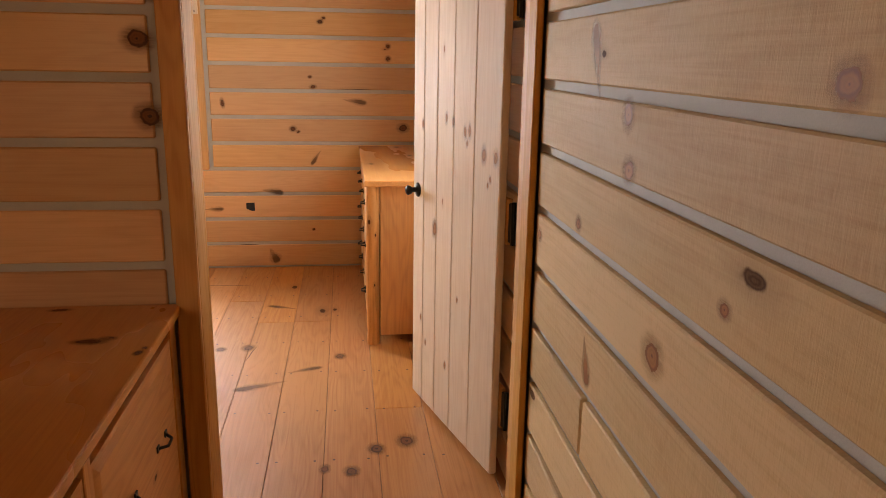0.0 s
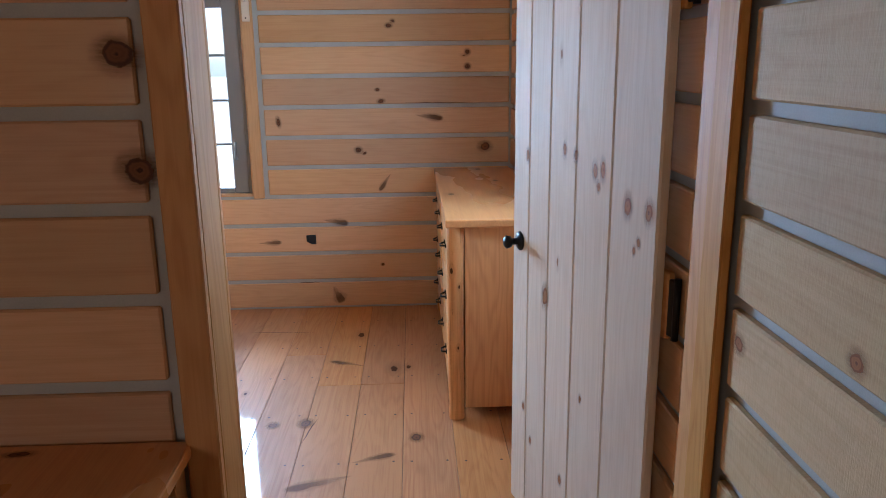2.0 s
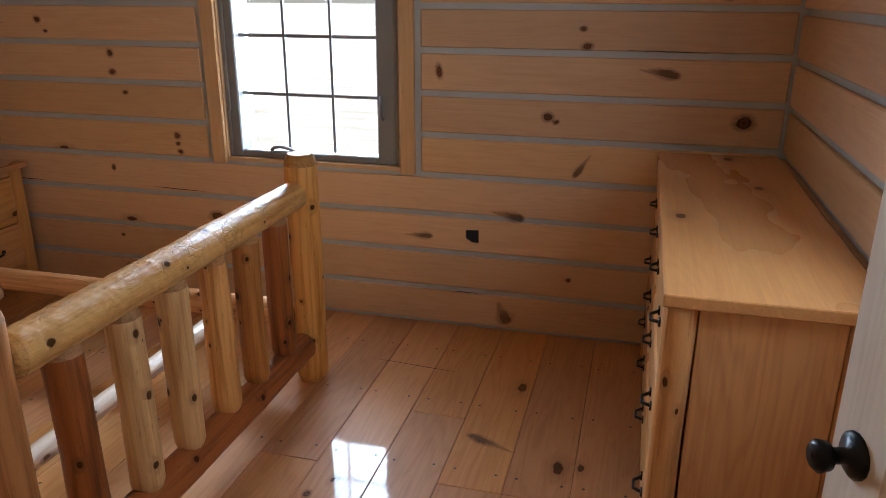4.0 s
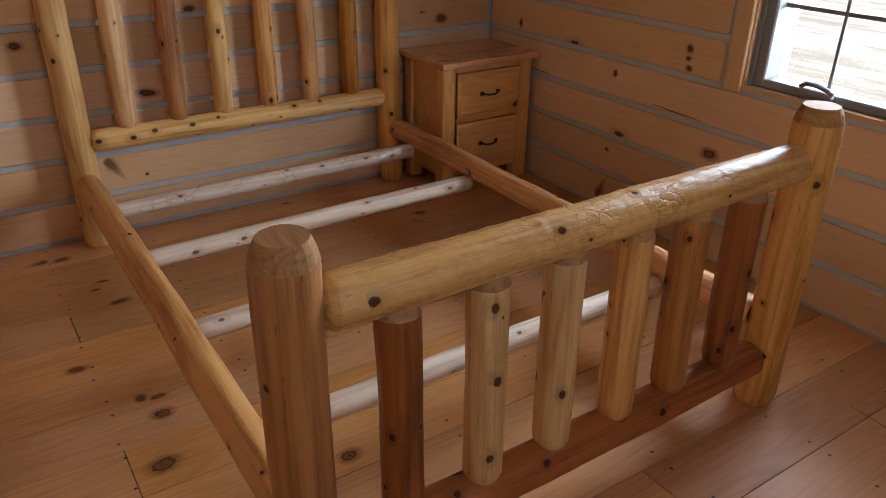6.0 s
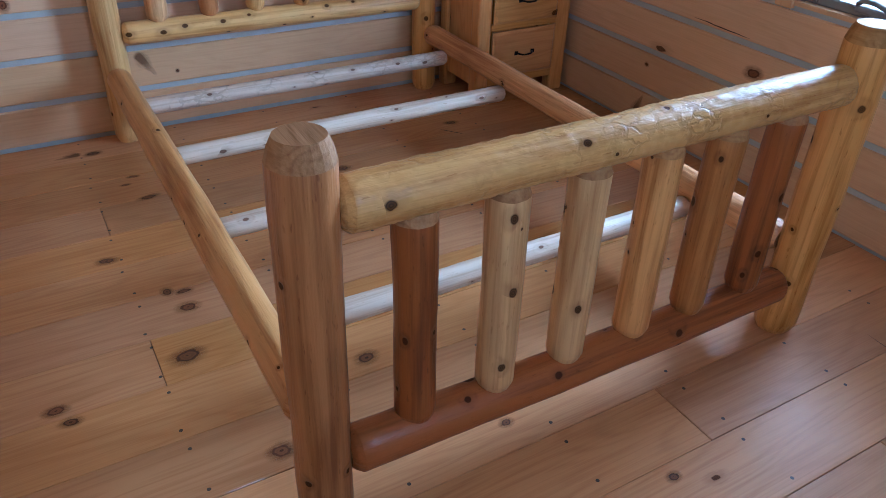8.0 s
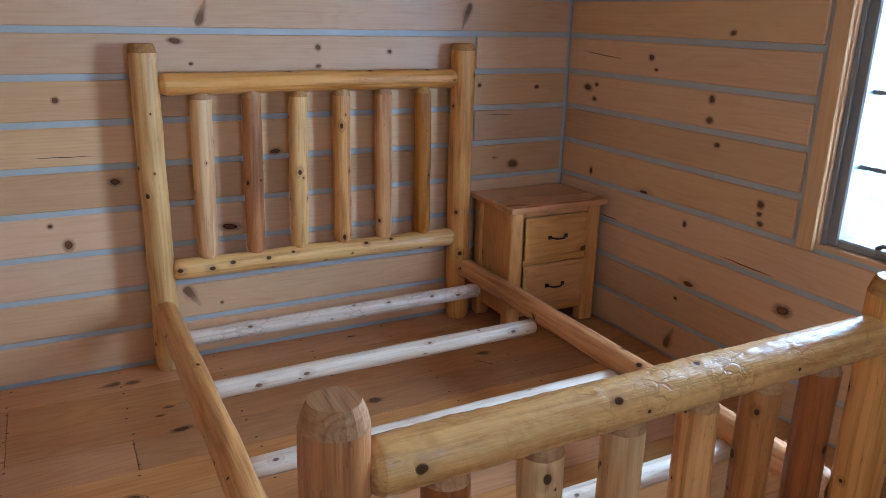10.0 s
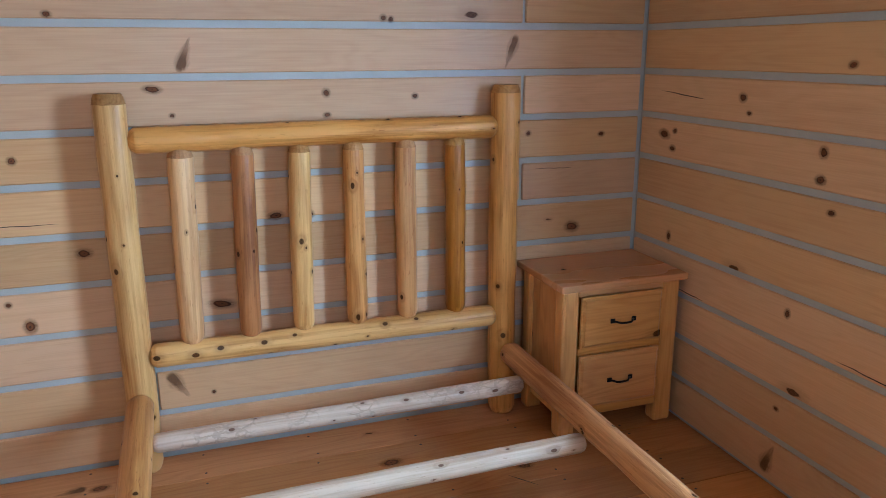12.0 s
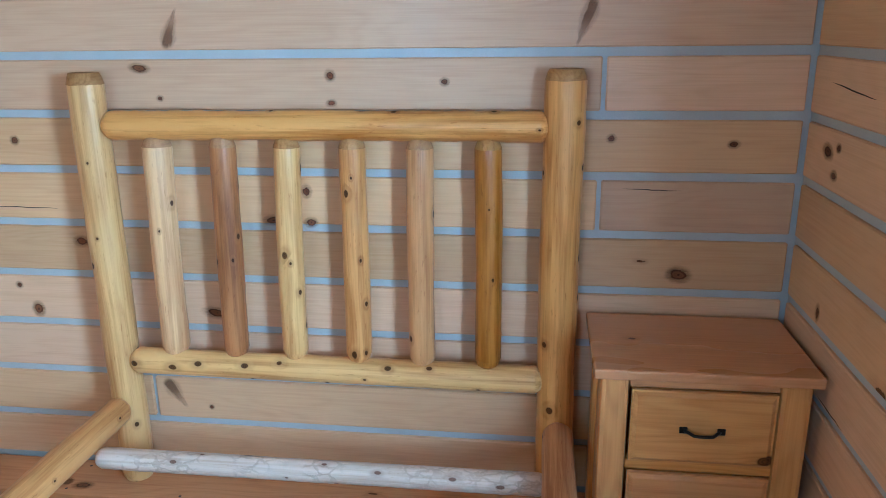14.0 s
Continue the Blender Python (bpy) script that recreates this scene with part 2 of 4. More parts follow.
M_LOG_RED = wood("log_red_brown", (0.33, 0.105, 0.024), (0.13, 0.036, 0.009), knot=(0.05, 0.018, 0.01), vary=0.1, hewn=0.8, **LOGS)
M_LOG_BROWN = wood("log_brown", (0.42, 0.18, 0.058), (0.20, 0.072, 0.02), knot=(0.03, 0.012, 0.007), vary=0.1, hewn=0.8, **LOGS)
M_LOG_PALE = wood("log_pale", (0.70, 0.425, 0.185), (0.42, 0.205, 0.078), knot=(0.03, 0.012, 0.007), vary=0.08, hewn=0.8, **LOGS)
M_SLAT = wood("pole_bare", (0.72, 0.57, 0.42), (0.46, 0.31, 0.2), knot=(0.14, 0.07, 0.04), vary=0.05, hewn=0.6, **LOGS)
M_SLAT_CARVED = wood("pole_bare_carved", (0.66, 0.52, 0.39), (0.44, 0.30, 0.2), knot=(0.14, 0.07, 0.04), vary=0.05, hewn=0.8, crackle=0.35, **LOGS)
M_LOG_CARVED = wood("log_honey_carved", (0.66, 0.38, 0.155), (0.36, 0.15, 0.05), knot=(0.03, 0.012, 0.007), vary=0.06, hewn=1.0, crackle=0.35, **LOGS)
M_END = wood("log_cut_end", (0.40, 0.20, 0.075), (0.22, 0.09, 0.03), knot_share=0.0, rings=16.0, rough=0.7, coat=0.0, gloss=0.2, vary=0.1, hewn=0.5)


def plain(name, color, rough=0.5, metal=0.0, grain=120.0, amount=0.12, bump=0.1, coat=0.0):
    g = Graph(name)
    tc = g.node("ShaderNodeTexCoord").outputs["Object"]
    fine = g.noise(tc, grain, 3.0, 0.6)
    wide = g.noise(tc, grain / 25.0, 2.0)
    f = g.math("MULTIPLY_ADD", fine, 0.5, g.math("MULTIPLY", wide, 0.5))
    g.put(g.bsdf.inputs["Base Color"], g.mix(f, rgba([c * (1 - amount) for c in color]), rgba([min(1, c * (1 + amount)) for c in color])))
    g.put(g.bsdf.inputs["Roughness"], g.math("MULTIPLY_ADD", wide, 0.15, rough - 0.07))
    g.bsdf.inputs["Metallic"].default_value = metal
    g.bsdf.inputs["Coat Weight"].default_value = coat
    g.bump(fine, bump, 0.001)
    return g.mat


M_CHINK = plain("chinking_grey", (0.43, 0.43, 0.41), 0.75, grain=260.0, amount=0.2, bump=0.35)
M_CEIL = plain("ceiling_boards", (0.55, 0.36, 0.2), 0.6, grain=60.0)
M_DARK = plain("gap_dark", (0.05, 0.03, 0.02), 0.9)
M_IRON = plain("black_iron", (0.012, 0.012, 0.013), 0.35, 0.6, grain=90.0, bump=0.25)
M_BOX = plain("black_plastic", (0.012, 0.013, 0.016), 0.6)
M_SASH = plain("grey_vinyl", (0.22, 0.20, 0.185), 0.5, grain=200.0, amount=0.06, bump=0.08)
M_SASH_OUT = plain("pale_vinyl", (0.72, 0.76, 0.78), 0.5, grain=200.0, amount=0.04, bump=0.05)
M_CREAM = plain("cream_plastic", (0.72, 0.62, 0.48), 0.4, grain=100.0, amount=0.04)
M_NAIL = plain("nail_head", (0.07, 0.045, 0.03), 0.5, 0.4)


def field_material():
    """Pale mown grass in low rows, from straw to bleached."""
    g = Graph("dry_field")
    tc = g.node("ShaderNodeTexCoord").outputs["Object"]
    rows_ = g.noise(g.scaled(tc, (0.5, 2.6, 1.0)), 1.0, 4.0, 0.65)
    blades = g.noise(tc, 22.0, 3.0, 0.7)
    f = g.span(g.math("MULTIPLY_ADD", blades, 0.35, g.math("MULTIPLY", rows_, 0.75)), 0.42, 0.62)
    g.put(g.bsdf.inputs["Base Color"], g.mix(f, (0.50, 0.46, 0.35, 1.0), (0.78, 0.76, 0.70, 1.0)))
    g.bsdf.inputs["Roughness"].default_value = 0.9
    g.bump(blades, 0.4, 0.03)
    return g.mat


M_GRASS = field_material()


def glass_material():
    g = Graph("window_glass")
    clear = g.node("ShaderNodeBsdfTransparent")
    gloss = g.node("ShaderNodeBsdfGlossy")
    gloss.inputs["Roughness"].default_value = 0.02
    fres = g.node("ShaderNodeFresnel")
    fres.inputs["IOR"].default_value = 1.45
    mix = g.node("ShaderNodeMixShader")
    g.put(mix.inputs[0], fres.outputs[0])
    g.put(mix.inputs[1], clear.outputs[0])
    g.put(mix.inputs[2], gloss.outputs[0])
    g.put(g.tree.nodes["Material Output"].inputs["Surface"], mix.outputs[0])
    return g.mat


M_GLASS = glass_material()

# ---- the shell: walls, floor, ceiling ----
WEST, EAST, NORTH, SOUTH, TOP = -3.25, 0.94, 6.02, -2.15, 2.43
PART_S, PART_N = 2.745, 2.885           # the partition with the door
DOOR_L, DOOR_R, DOOR_H = -0.095, 0.914, 2.03
WIN_L, WIN_R, WIN_B, WIN_T = -1.612, -0.682, 0.755, 1.985   # rough opening in the north wall
HWIN = (-2.05, -1.15, 0.95, 2.05)       # an added, unseen window of the hall, in the south wall
# an added, unseen window in the east wall
EWIN = (3.86, 4.60, 1.15, 2.05)
CH = 0.012                              # the chinking lies this deep behind the boards' faces
THICK = 0.17

ground = structure("ground", finish(slabs([((-80, -60, -0.62), (80, 140, -0.6))]), "ground", M_GRASS), "pale dry grass field around the cabin", "ground")
floor = structure("floor", finish(slabs([((WEST - THICK, SOUTH - THICK, -0.2), (EAST + THICK, NORTH + THICK, -0.022))]), "floor", M_DARK),
                  "varnished wide pine plank floor with face nails", "floor")
ceiling = structure("ceiling", finish(slabs([((WEST - THICK, SOUTH - THICK, TOP), (EAST + THICK, NORTH + THICK, TOP + 0.2))]), "ceiling", M_CEIL),
                    "plain wooden ceiling above the log walls", "ceiling")


def pierced(axis, face, back, a0, a1, hole):
    """Blocks of a wall along an axis, between face and back, round a hole (a0, a1, z0, z1) or none."""
    def block(u0, u1, z0, z1):
        lo, hi = min(face, back), max(face, back)
        return ((u0, lo, z0), (u1, hi, z1)) if axis == "x" else ((lo, u0, z0), (hi, u1, z1))
    if not hole:
        return [block(a0, a1, -0.02, TOP)]
    h0, h1, z0, z1 = hole
    out = [block(a0, h0, -0.02, TOP), block(h1, a1, -0.02, TOP), block(h0, h1, z1, TOP)]
    if z0 > 0:
        out.append(block(h0, h1, -0.02, z0))
    return out


wall_north = structure("wall_north", finish(slabs(pierced("x", NORTH + CH, NORTH + THICK, WEST - THICK, EAST + THICK, (WIN_L, WIN_R, WIN_B, WIN_T))), "wall_north", M_CHINK),
                       "log wall of pine boards with grey chinking and a window", "wall")
wall_west = structure("wall_west", finish(slabs(pierced("y", WEST - CH, WEST - THICK, SOUTH - THICK, NORTH + CH, None)), "wall_west", M_CHINK),
                      "log wall of pine boards with grey chinking behind the bed", "wall")
wall_east = structure("wall_east", finish(slabs(pierced("y", EAST + 0.018, EAST + THICK, SOUTH - THICK, NORTH + CH, EWIN)), "wall_east", M_CHINK),
                      "rough-sawn log wall with grey chinking along hall and bedroom", "wall")
wall_south = structure("wall_south", finish(slabs(pierced("x", SOUTH - CH, SOUTH - THICK, WEST - CH, EAST + CH, HWIN)), "wall_south", M_CHINK),
                       "log wall of pine boards closing the hall", "wall")
wall_partition = structure("wall_partition", finish(slabs(pierced("x", PART_S + CH, PART_N - CH, WEST - CH, EAST + CH, (DOOR_L - 0.02, EAST + CH, 0, DOOR_H + 0.02))), "wall_partition", M_CHINK),
                           "pine log partition with grey chinking and the bedroom doorway", "wall")

PITCH, JOINT = 0.187, 0.027
ROWS_UP = 13
rng = random.Random(7)


def courses(parent, axis, plane, inward, spans, mat, breaks=None, lift=0.0, rows=range(ROWS_UP)):
    """Horizontal boards on a wall. spans(k): the stretches to cover in row k; breaks: row -> places of upright joints."""
    for k in rows:
        z0, z1 = PITCH * k + JOINT / 2 + lift, PITCH * (k + 1) - JOINT / 2 + lift
        z0, z1 = max(z0, 0.004), min(z1, TOP - 0.004)
        for a, b in spans(k):
            cuts = [a] + sorted(c for c in (breaks or {}).get(k, ()) if a < c < b) + [b]
            for i, (u, v) in enumerate(zip(cuts, cuts[1:])):
                u, v = u + (0.007 if i else 0), v - (0.007 if v != b else 0)
                jog = rng.uniform(-0.0006, 0.0006)
                p0, p1 = plane - inward * 0.02, plane + inward * jog
                lo, hi = min(p0, p1), max(p0, p1)
                if axis == "x":
                    plank("board", parent, mat, (u, lo, z0), (v, hi, z1), "x", "y" if inward > 0 else "-y", 0.0042)
                else:
                    plank("board", parent, mat, (lo, u, z0), (hi, v, z1), "y", "x" if inward > 0 else "-x", 0.0042)


CAS_L, CAS_R = -1.675, -0.625           # outer edges of the window's casing
E_GAP = 0.011


def north_spans(k):
    if 4 <= k <= 10:
        return [(WEST + E_GAP, CAS_L - 0.03), (CAS_R + 0.03, EAST - E_GAP)]
    return [(WEST + E_GAP, EAST - E_GAP)]


def partition_spans(k):
    return [(WEST + E_GAP, DOOR_L - 0.1)] if k < 11 else [(WEST + E_GAP, EAST - E_GAP)]


def south_spans(k):
    return [(WEST + E_GAP, HWIN[0] - 0.02), (HWIN[1] + 0.02, EAST - E_GAP)] if 5 <= k <= 10 else [(WEST + E_GAP, EAST - E_GAP)]


# ---- bedroom window ----
window_1 = structure("window_1", finish(slabs([((WIN_L, NORTH + 0.002, WIN_B), (WIN_L + 0.02, NORTH + THICK, WIN_T)), ((WIN_R - 0.02, NORTH + 0.002, WIN_B), (WIN_R, NORTH + THICK, WIN_T)),
                                                ((WIN_L + 0.02, NORTH + 0.002, WIN_B), (WIN_R - 0.02, NORTH + THICK, WIN_B + 0.018)), ((WIN_L + 0.02, NORTH + 0.002, WIN_T - 0.02), (WIN_R - 0.02, NORTH + THICK, WIN_T))]),
                                         "window_1", M_WALL), "grey casement window with muntins in a pine casing", "window")
for name, lo, hi, gr in (("casing", (CAS_L, NORTH - 0.012, 0.742), (WIN_L + 0.012, NORTH + 0.014, 2.05), "z"), ("casing", (WIN_R - 0.012, NORTH - 0.012, 0.742), (CAS_R, NORTH + 0.014, 2.05), "z"),
                         ("casing", (WIN_L + 0.013, NORTH - 0.012, WIN_T - 0.012), (WIN_R - 0.013, NORTH + 0.014, 2.05), "x")):
    plank(name, window_1, M_WALL, lo, hi, gr, "-y", 0.004)
GX0, GX1, GZ0, GZ1, GY = -1.528, -0.817, 0.808, 1.9, NORTH + 0.08
IX0, IX1, IZ0, IZ1 = WIN_L + 0.02, WIN_R - 0.02, WIN_B + 0.018, WIN_T - 0.02
sash_parts = (("sash_stile", (IX0, GY - 0.05, IZ0), (GX0, GY + 0.03, IZ1)), ("sash_stile", (GX1, GY - 0.05, IZ0), (IX1, GY + 0.03, IZ1)),
              ("sash_rail", (GX0, GY - 0.05, IZ0), (GX1, GY + 0.03, GZ0)), ("sash_rail", (GX0, GY - 0.05, GZ1), (GX1, GY + 0.03, IZ1)))
for name, lo, hi in sash_parts:
    plank(name, window_1, M_SASH, lo, hi, "z" if name == "sash_stile" else "x", "-y", 0.006, "dull grey vinyl sash")
plank("sash_stop", window_1, M_SASH, (IX0, GY - 0.062, IZ0), (IX0 + 0.022, GY - 0.051, IZ1), "z", "-y", 0.003)
plank("sash_stop", window_1, M_SASH, (IX1 - 0.022, GY - 0.062, IZ0), (IX1, GY - 0.051, IZ1), "z", "-y", 0.003)
for i in (1, 2):
    xm = GX0 + (GX1 - GX0) * i / 3
    plank("muntin", window_1, M_SASH, (xm - 0.0065, GY - 0.006, GZ0), (xm + 0.0065, GY + 0.006, GZ1), "z", "-y", 0.002)
for i in (1, 2, 3):
    zm = GZ0 + (GZ1 - GZ0) * i / 4
    for j in range(3):
        xa, xb = GX0 + (GX1 - GX0) * j / 3 + (0.0065 if j else 0), GX0 + (GX1 - GX0) * (j + 1) / 3 - (0.0065 if j < 2 else 0)
        plank("muntin", window_1, M_SASH, (xa, GY - 0.0055, zm - 0.008), (xb, GY + 0.0055, zm + 0.008), "x", "-y", 0.002)
pane = plank("pane", window_1, M_GLASS, (GX0, GY + 0.008, GZ0), (GX1, GY + 0.012, GZ1), "x", "-y", 0, "clear glass")
pane.visible_shadow = False
plank("outer_frame", window_1, M_SASH_OUT, (GX0 - 0.02, GY + 0.031, GZ0 - 0.01), (GX0 + 0.012, GY + 0.075, GZ1), "z", "-y", 0.003, "pale outer frame")


def tube(points, radius, segments=8, closed_ends=True):
    """A bmesh tube along points."""
    bm = bmesh.new()
    pts = [Vector(q) for q in points]
    rings = []
    for i, q in enumerate(pts):
        d = (pts[min(i + 1, len(pts) - 1)] - pts[max(i - 1, 0)]).normalized()
        a = d.orthogonal().normalized()
        if rings:
            a = (last - d * last.dot(d)).normalized()
        last = a
        b = d.cross(a)
        r = radius[i] if isinstance(radius, (list, tuple)) else radius
        rings.append([bm.verts.new(q + (a * math.cos(t) + b * math.sin(t)) * r) for t in (2 * math.pi * j / segments for j in range(segments))])
    for r0, r1 in zip(rings, rings[1:]):
        for j in range(segments):
            bm.faces.new((r0[j], r0[(j + 1) % segments], r1[(j + 1) % segments], r1[j]))
    if closed_ends:
        bm.faces.new(rings[0][::-1])
        bm.faces.new(rings[-1])
    return bm


# crank handle folded on the lower sash, and the lock lever on the side
part("crank_cover", box_bm(0.13, 0.03, 0.028, 0.009, 2), M_SASH, window_1, "grey crank cover", pose(-1.30, GY - 0.064, IZ0 + 0.033))
part("crank_handle", tube([(-1.355, GY - 0.08, IZ0 + 0.05), (-1.33, GY - 0.09, IZ0 + 0.066), (-1.29, GY - 0.092, IZ0 + 0.068), (-1.25, GY - 0.088, IZ0 + 0.058), (-1.225, GY - 0.082, IZ0 + 0.045)], 0.009), M_SASH, window_1, "folding crank handle", smooth=True)
part("lock_lever", tube([(GX1 + 0.03, GY - 0.055, 0.99), (GX1 + 0.028, GY - 0.075, 1.01), (GX1 + 0.028, GY - 0.08, 1.06), (GX1 + 0.03, GY - 0.07, 1.1)], 0.008), M_SASH, window_1, "sash lock lever", smooth=True)

# hall window behind the walker, unseen and added to let light in
window_2 = structure("window_2", finish(slabs([((HWIN[0], SOUTH - 0.1, HWIN[2]), (HWIN[0] + 0.05, SOUTH - 0.04, HWIN[3])), ((HWIN[1] - 0.05, SOUTH - 0.1, HWIN[2]), (HWIN[1], SOUTH - 0.04, HWIN[3])),
                                                ((HWIN[0] + 0.05, SOUTH - 0.1, HWIN[2]), (HWIN[1] - 0.05, SOUTH - 0.04, HWIN[2] + 0.05)), ((HWIN[0] + 0.05, SOUTH - 0.1, HWIN[3] - 0.05), (HWIN[1] - 0.05, SOUTH - 0.04, HWIN[3]))]),
                                         "window_2", M_SASH), "unseen grey window added in the hall's south wall", "window")
# east bedroom window, unseen, added as the side light's opening
window_3 = structure("window_3", finish(slabs([((EAST + 0.04, EWIN[0], EWIN[2]), (EAST + 0.1, EWIN[0] + 0.04, EWIN[3])), ((EAST + 0.04, EWIN[1] - 0.04, EWIN[2]), (EAST + 0.1, EWIN[1], EWIN[3])),
                                          ((EAST + 0.04, EWIN[0] + 0.04, EWIN[2]), (EAST + 0.1, EWIN[1] - 0.04, EWIN[2] + 0.04)), ((EAST + 0.04, EWIN[0] + 0.04, EWIN[3] - 0.04), (EAST + 0.1, EWIN[1] - 0.04, EWIN[3]))]),
                                         "window_3", M_SASH), "unseen grey window added in the east bedroom wall", "window")

# ---- doorway trim ----
trim = structure("trim", finish(slabs([((DOOR_L - 0.02, PART_S + 0.001, DOOR_H), (DOOR_R, PART_N - 0.001, DOOR_H + 0.02))]), "trim", M_TRIM),
                 "orange-brown pine door frame with flat casings", "door frame")
plank("jamb", trim, M_TRIM, (DOOR_L - 0.02, PART_S + 0.001, 0), (DOOR_L, PART_N - 0.001, DOOR_H), "z", "x", 0.002)
plank("jamb", trim, M_TRIM, (DOOR_R, 2.668, 0), (EAST - 0.004, 2.762, DOOR_H), "z", "-x", 0.004)
plank("jamb", trim, M_TRIM, (DOOR_R + 0.004, 2.764, 0), (EAST - 0.004, 2.835, DOOR_H), "z", "-x", 0.004)
for side, y0, y1 in (("s", PART_S - 0.026, PART_S), ("n", PART_N, PART_N + 0.022)):
    f = "-y" if side == "s" else "y"
    plank("casing", trim, M_TRIM, (DOOR_L - 0.07, y0, 0.001), (DOOR_L, y1, DOOR_H + 0.07), "z", f, 0.004)
    plank("casing", trim, M_TRIM, (DOOR_L, y0, DOOR_H), (DOOR_R, y1, DOOR_H + 0.07), "x", f, 0.004)

# ---- the bedroom door, ledged and open ----
HINGE, FREE = Vector((0.88, 2.945, 0)), Vector((0.655, 3.735, 0))
U = (FREE - HINGE).normalized()
N_OUT = Vector((-U.y, U.x, 0))          # the door's face towards the bedroom's middle
if N_OUT.x > 0:
    N_OUT = -N_OUT
DLEN = (FREE - HINGE).length
door_1 = thing("door_1", Matrix.Translation(HINGE), "pale pine plank door standing open, with black hardware", "door", kind="structure")
WIDTHS = [0.205, 0.185, 0.16, 0.14, 0.12]
total = sum(WIDTHS)
at_u = 0.0
for w in WIDTHS:
    w = w * DLEN / total
    c = HINGE + U * (at_u + w / 2) - N_OUT * 0.015 + Vector((0, 0, 1.015))
    child("door_plank", box_mesh(1.985, w - 0.0015, 0.03, M_DOOR, 0.005), basis(c, (0, 0, 1), N_OUT.cross(Vector((0, 0, 1)))), door_1)
    at_u += w
for zc in (0.30, 1.005, 1.76):
    c = HINGE + U * (0.348) - N_OUT * (0.03 + 0.0105) + Vector((0, 0, zc))
    child("batten", box_mesh(0.72, 0.165, 0.02, M_TRIM, 0.004), basis(c, U, (0, 0, 1)), door_1, "orange-brown door batten")
    c = HINGE - U * 0.026 - N_OUT * 0.037 + Vector((0, 0, zc))
    hinge = child("hinge", box_mesh(0.024, 0.14, 0.014, M_IRON, 0.003), basis(c, U, (0, 0, 1)), door_1, "black iron hinge")
    part("hinge_pin", tube([c + Vector((0, 0, -0.075)) - U * 0.014, c + Vector((0, 0, 0.075)) - U * 0.014], 0.009), M_IRON, hinge, "", smooth=True)
kp = Vector((0.674, 3.68, 0.995))
kp = HINGE + U * (kp - HINGE).dot(U) + Vector((0, 0, 0.995))
knob = part("door_knob", tube([kp + N_OUT * a for a in (0.0, 0.004, 0.008, 0.012, 0.032, 0.036, 0.05, 0.056, 0.058)], [0.032, 0.032, 0.026, 0.011, 0.011, 0.019, 0.022, 0.016, 0.002], 16), M_IRON, door_1, "black round door knob", smooth=True)
part("keyhole", tube([kp + N_OUT * 0.0579, kp + N_OUT * 0.0592], 0.004, 8), M_NAIL, knob)

# ---- small wall fixtures ----
outlet = thing("electrical_box", Matrix.Translation((-0.347, NORTH, 0.468)), "open black electrical box in the log wall, without cover", "electrical box")
bm = bmesh.new()
ring_out = [(-0.030, 0.027), (0.030, 0.030), (0.031, -0.031), (0.002, -0.031), (-0.030, -0.012)]
front = [bm.verts.new((x, -0.005, z)) for x, z in ring_out]
inner = [bm.verts.new((x * 0.86, -0.005, z * 0.86)) for x, z in ring_out]
back = [bm.verts.new((x * 0.86, -0.0015, z * 0.86)) for x, z in ring_out]
skirt = [bm.verts.new((x, 0.002, z)) for x, z in ring_out]
for i in range(5):
    j = (i + 1) % 5
    bm.faces.new((front[i], inner[i], inner[j], front[j]))
    bm.faces.new((inner[i], back[i], back[j], inner[j]))
    bm.faces.new((front[i], front[j], skirt[j], skirt[i]))
bm.faces.new(back)
bmesh.ops.recalc_face_normals(bm, faces=bm.faces[:])
part("box_body", bm, M_BOX, outlet, m=Matrix.Translation((-0.347, NORTH, 0.468)))

bracket = thing("curtain_bracket", Matrix.Translation((-0.665, NORTH - 0.012, 1.9)), "cream plastic curtain rod bracket on the window casing", "bracket")
part("bracket_plate", box_bm(0.046, 0.012, 0.15, 0.004, 2), M_CREAM, bracket, m=pose(-0.66, NORTH - 0.018, 1.895))
part("bracket_arm", box_bm(0.02, 0.06, 0.03, 0.005, 2), M_CREAM, bracket, m=pose(-0.66, NORTH - 0.053, 1.945))
part("screw", tube([(-0.66, NORTH - 0.0235, 1.84), (-0.66, NORTH - 0.026, 1.84)], 0.005), M_NAIL, bracket)


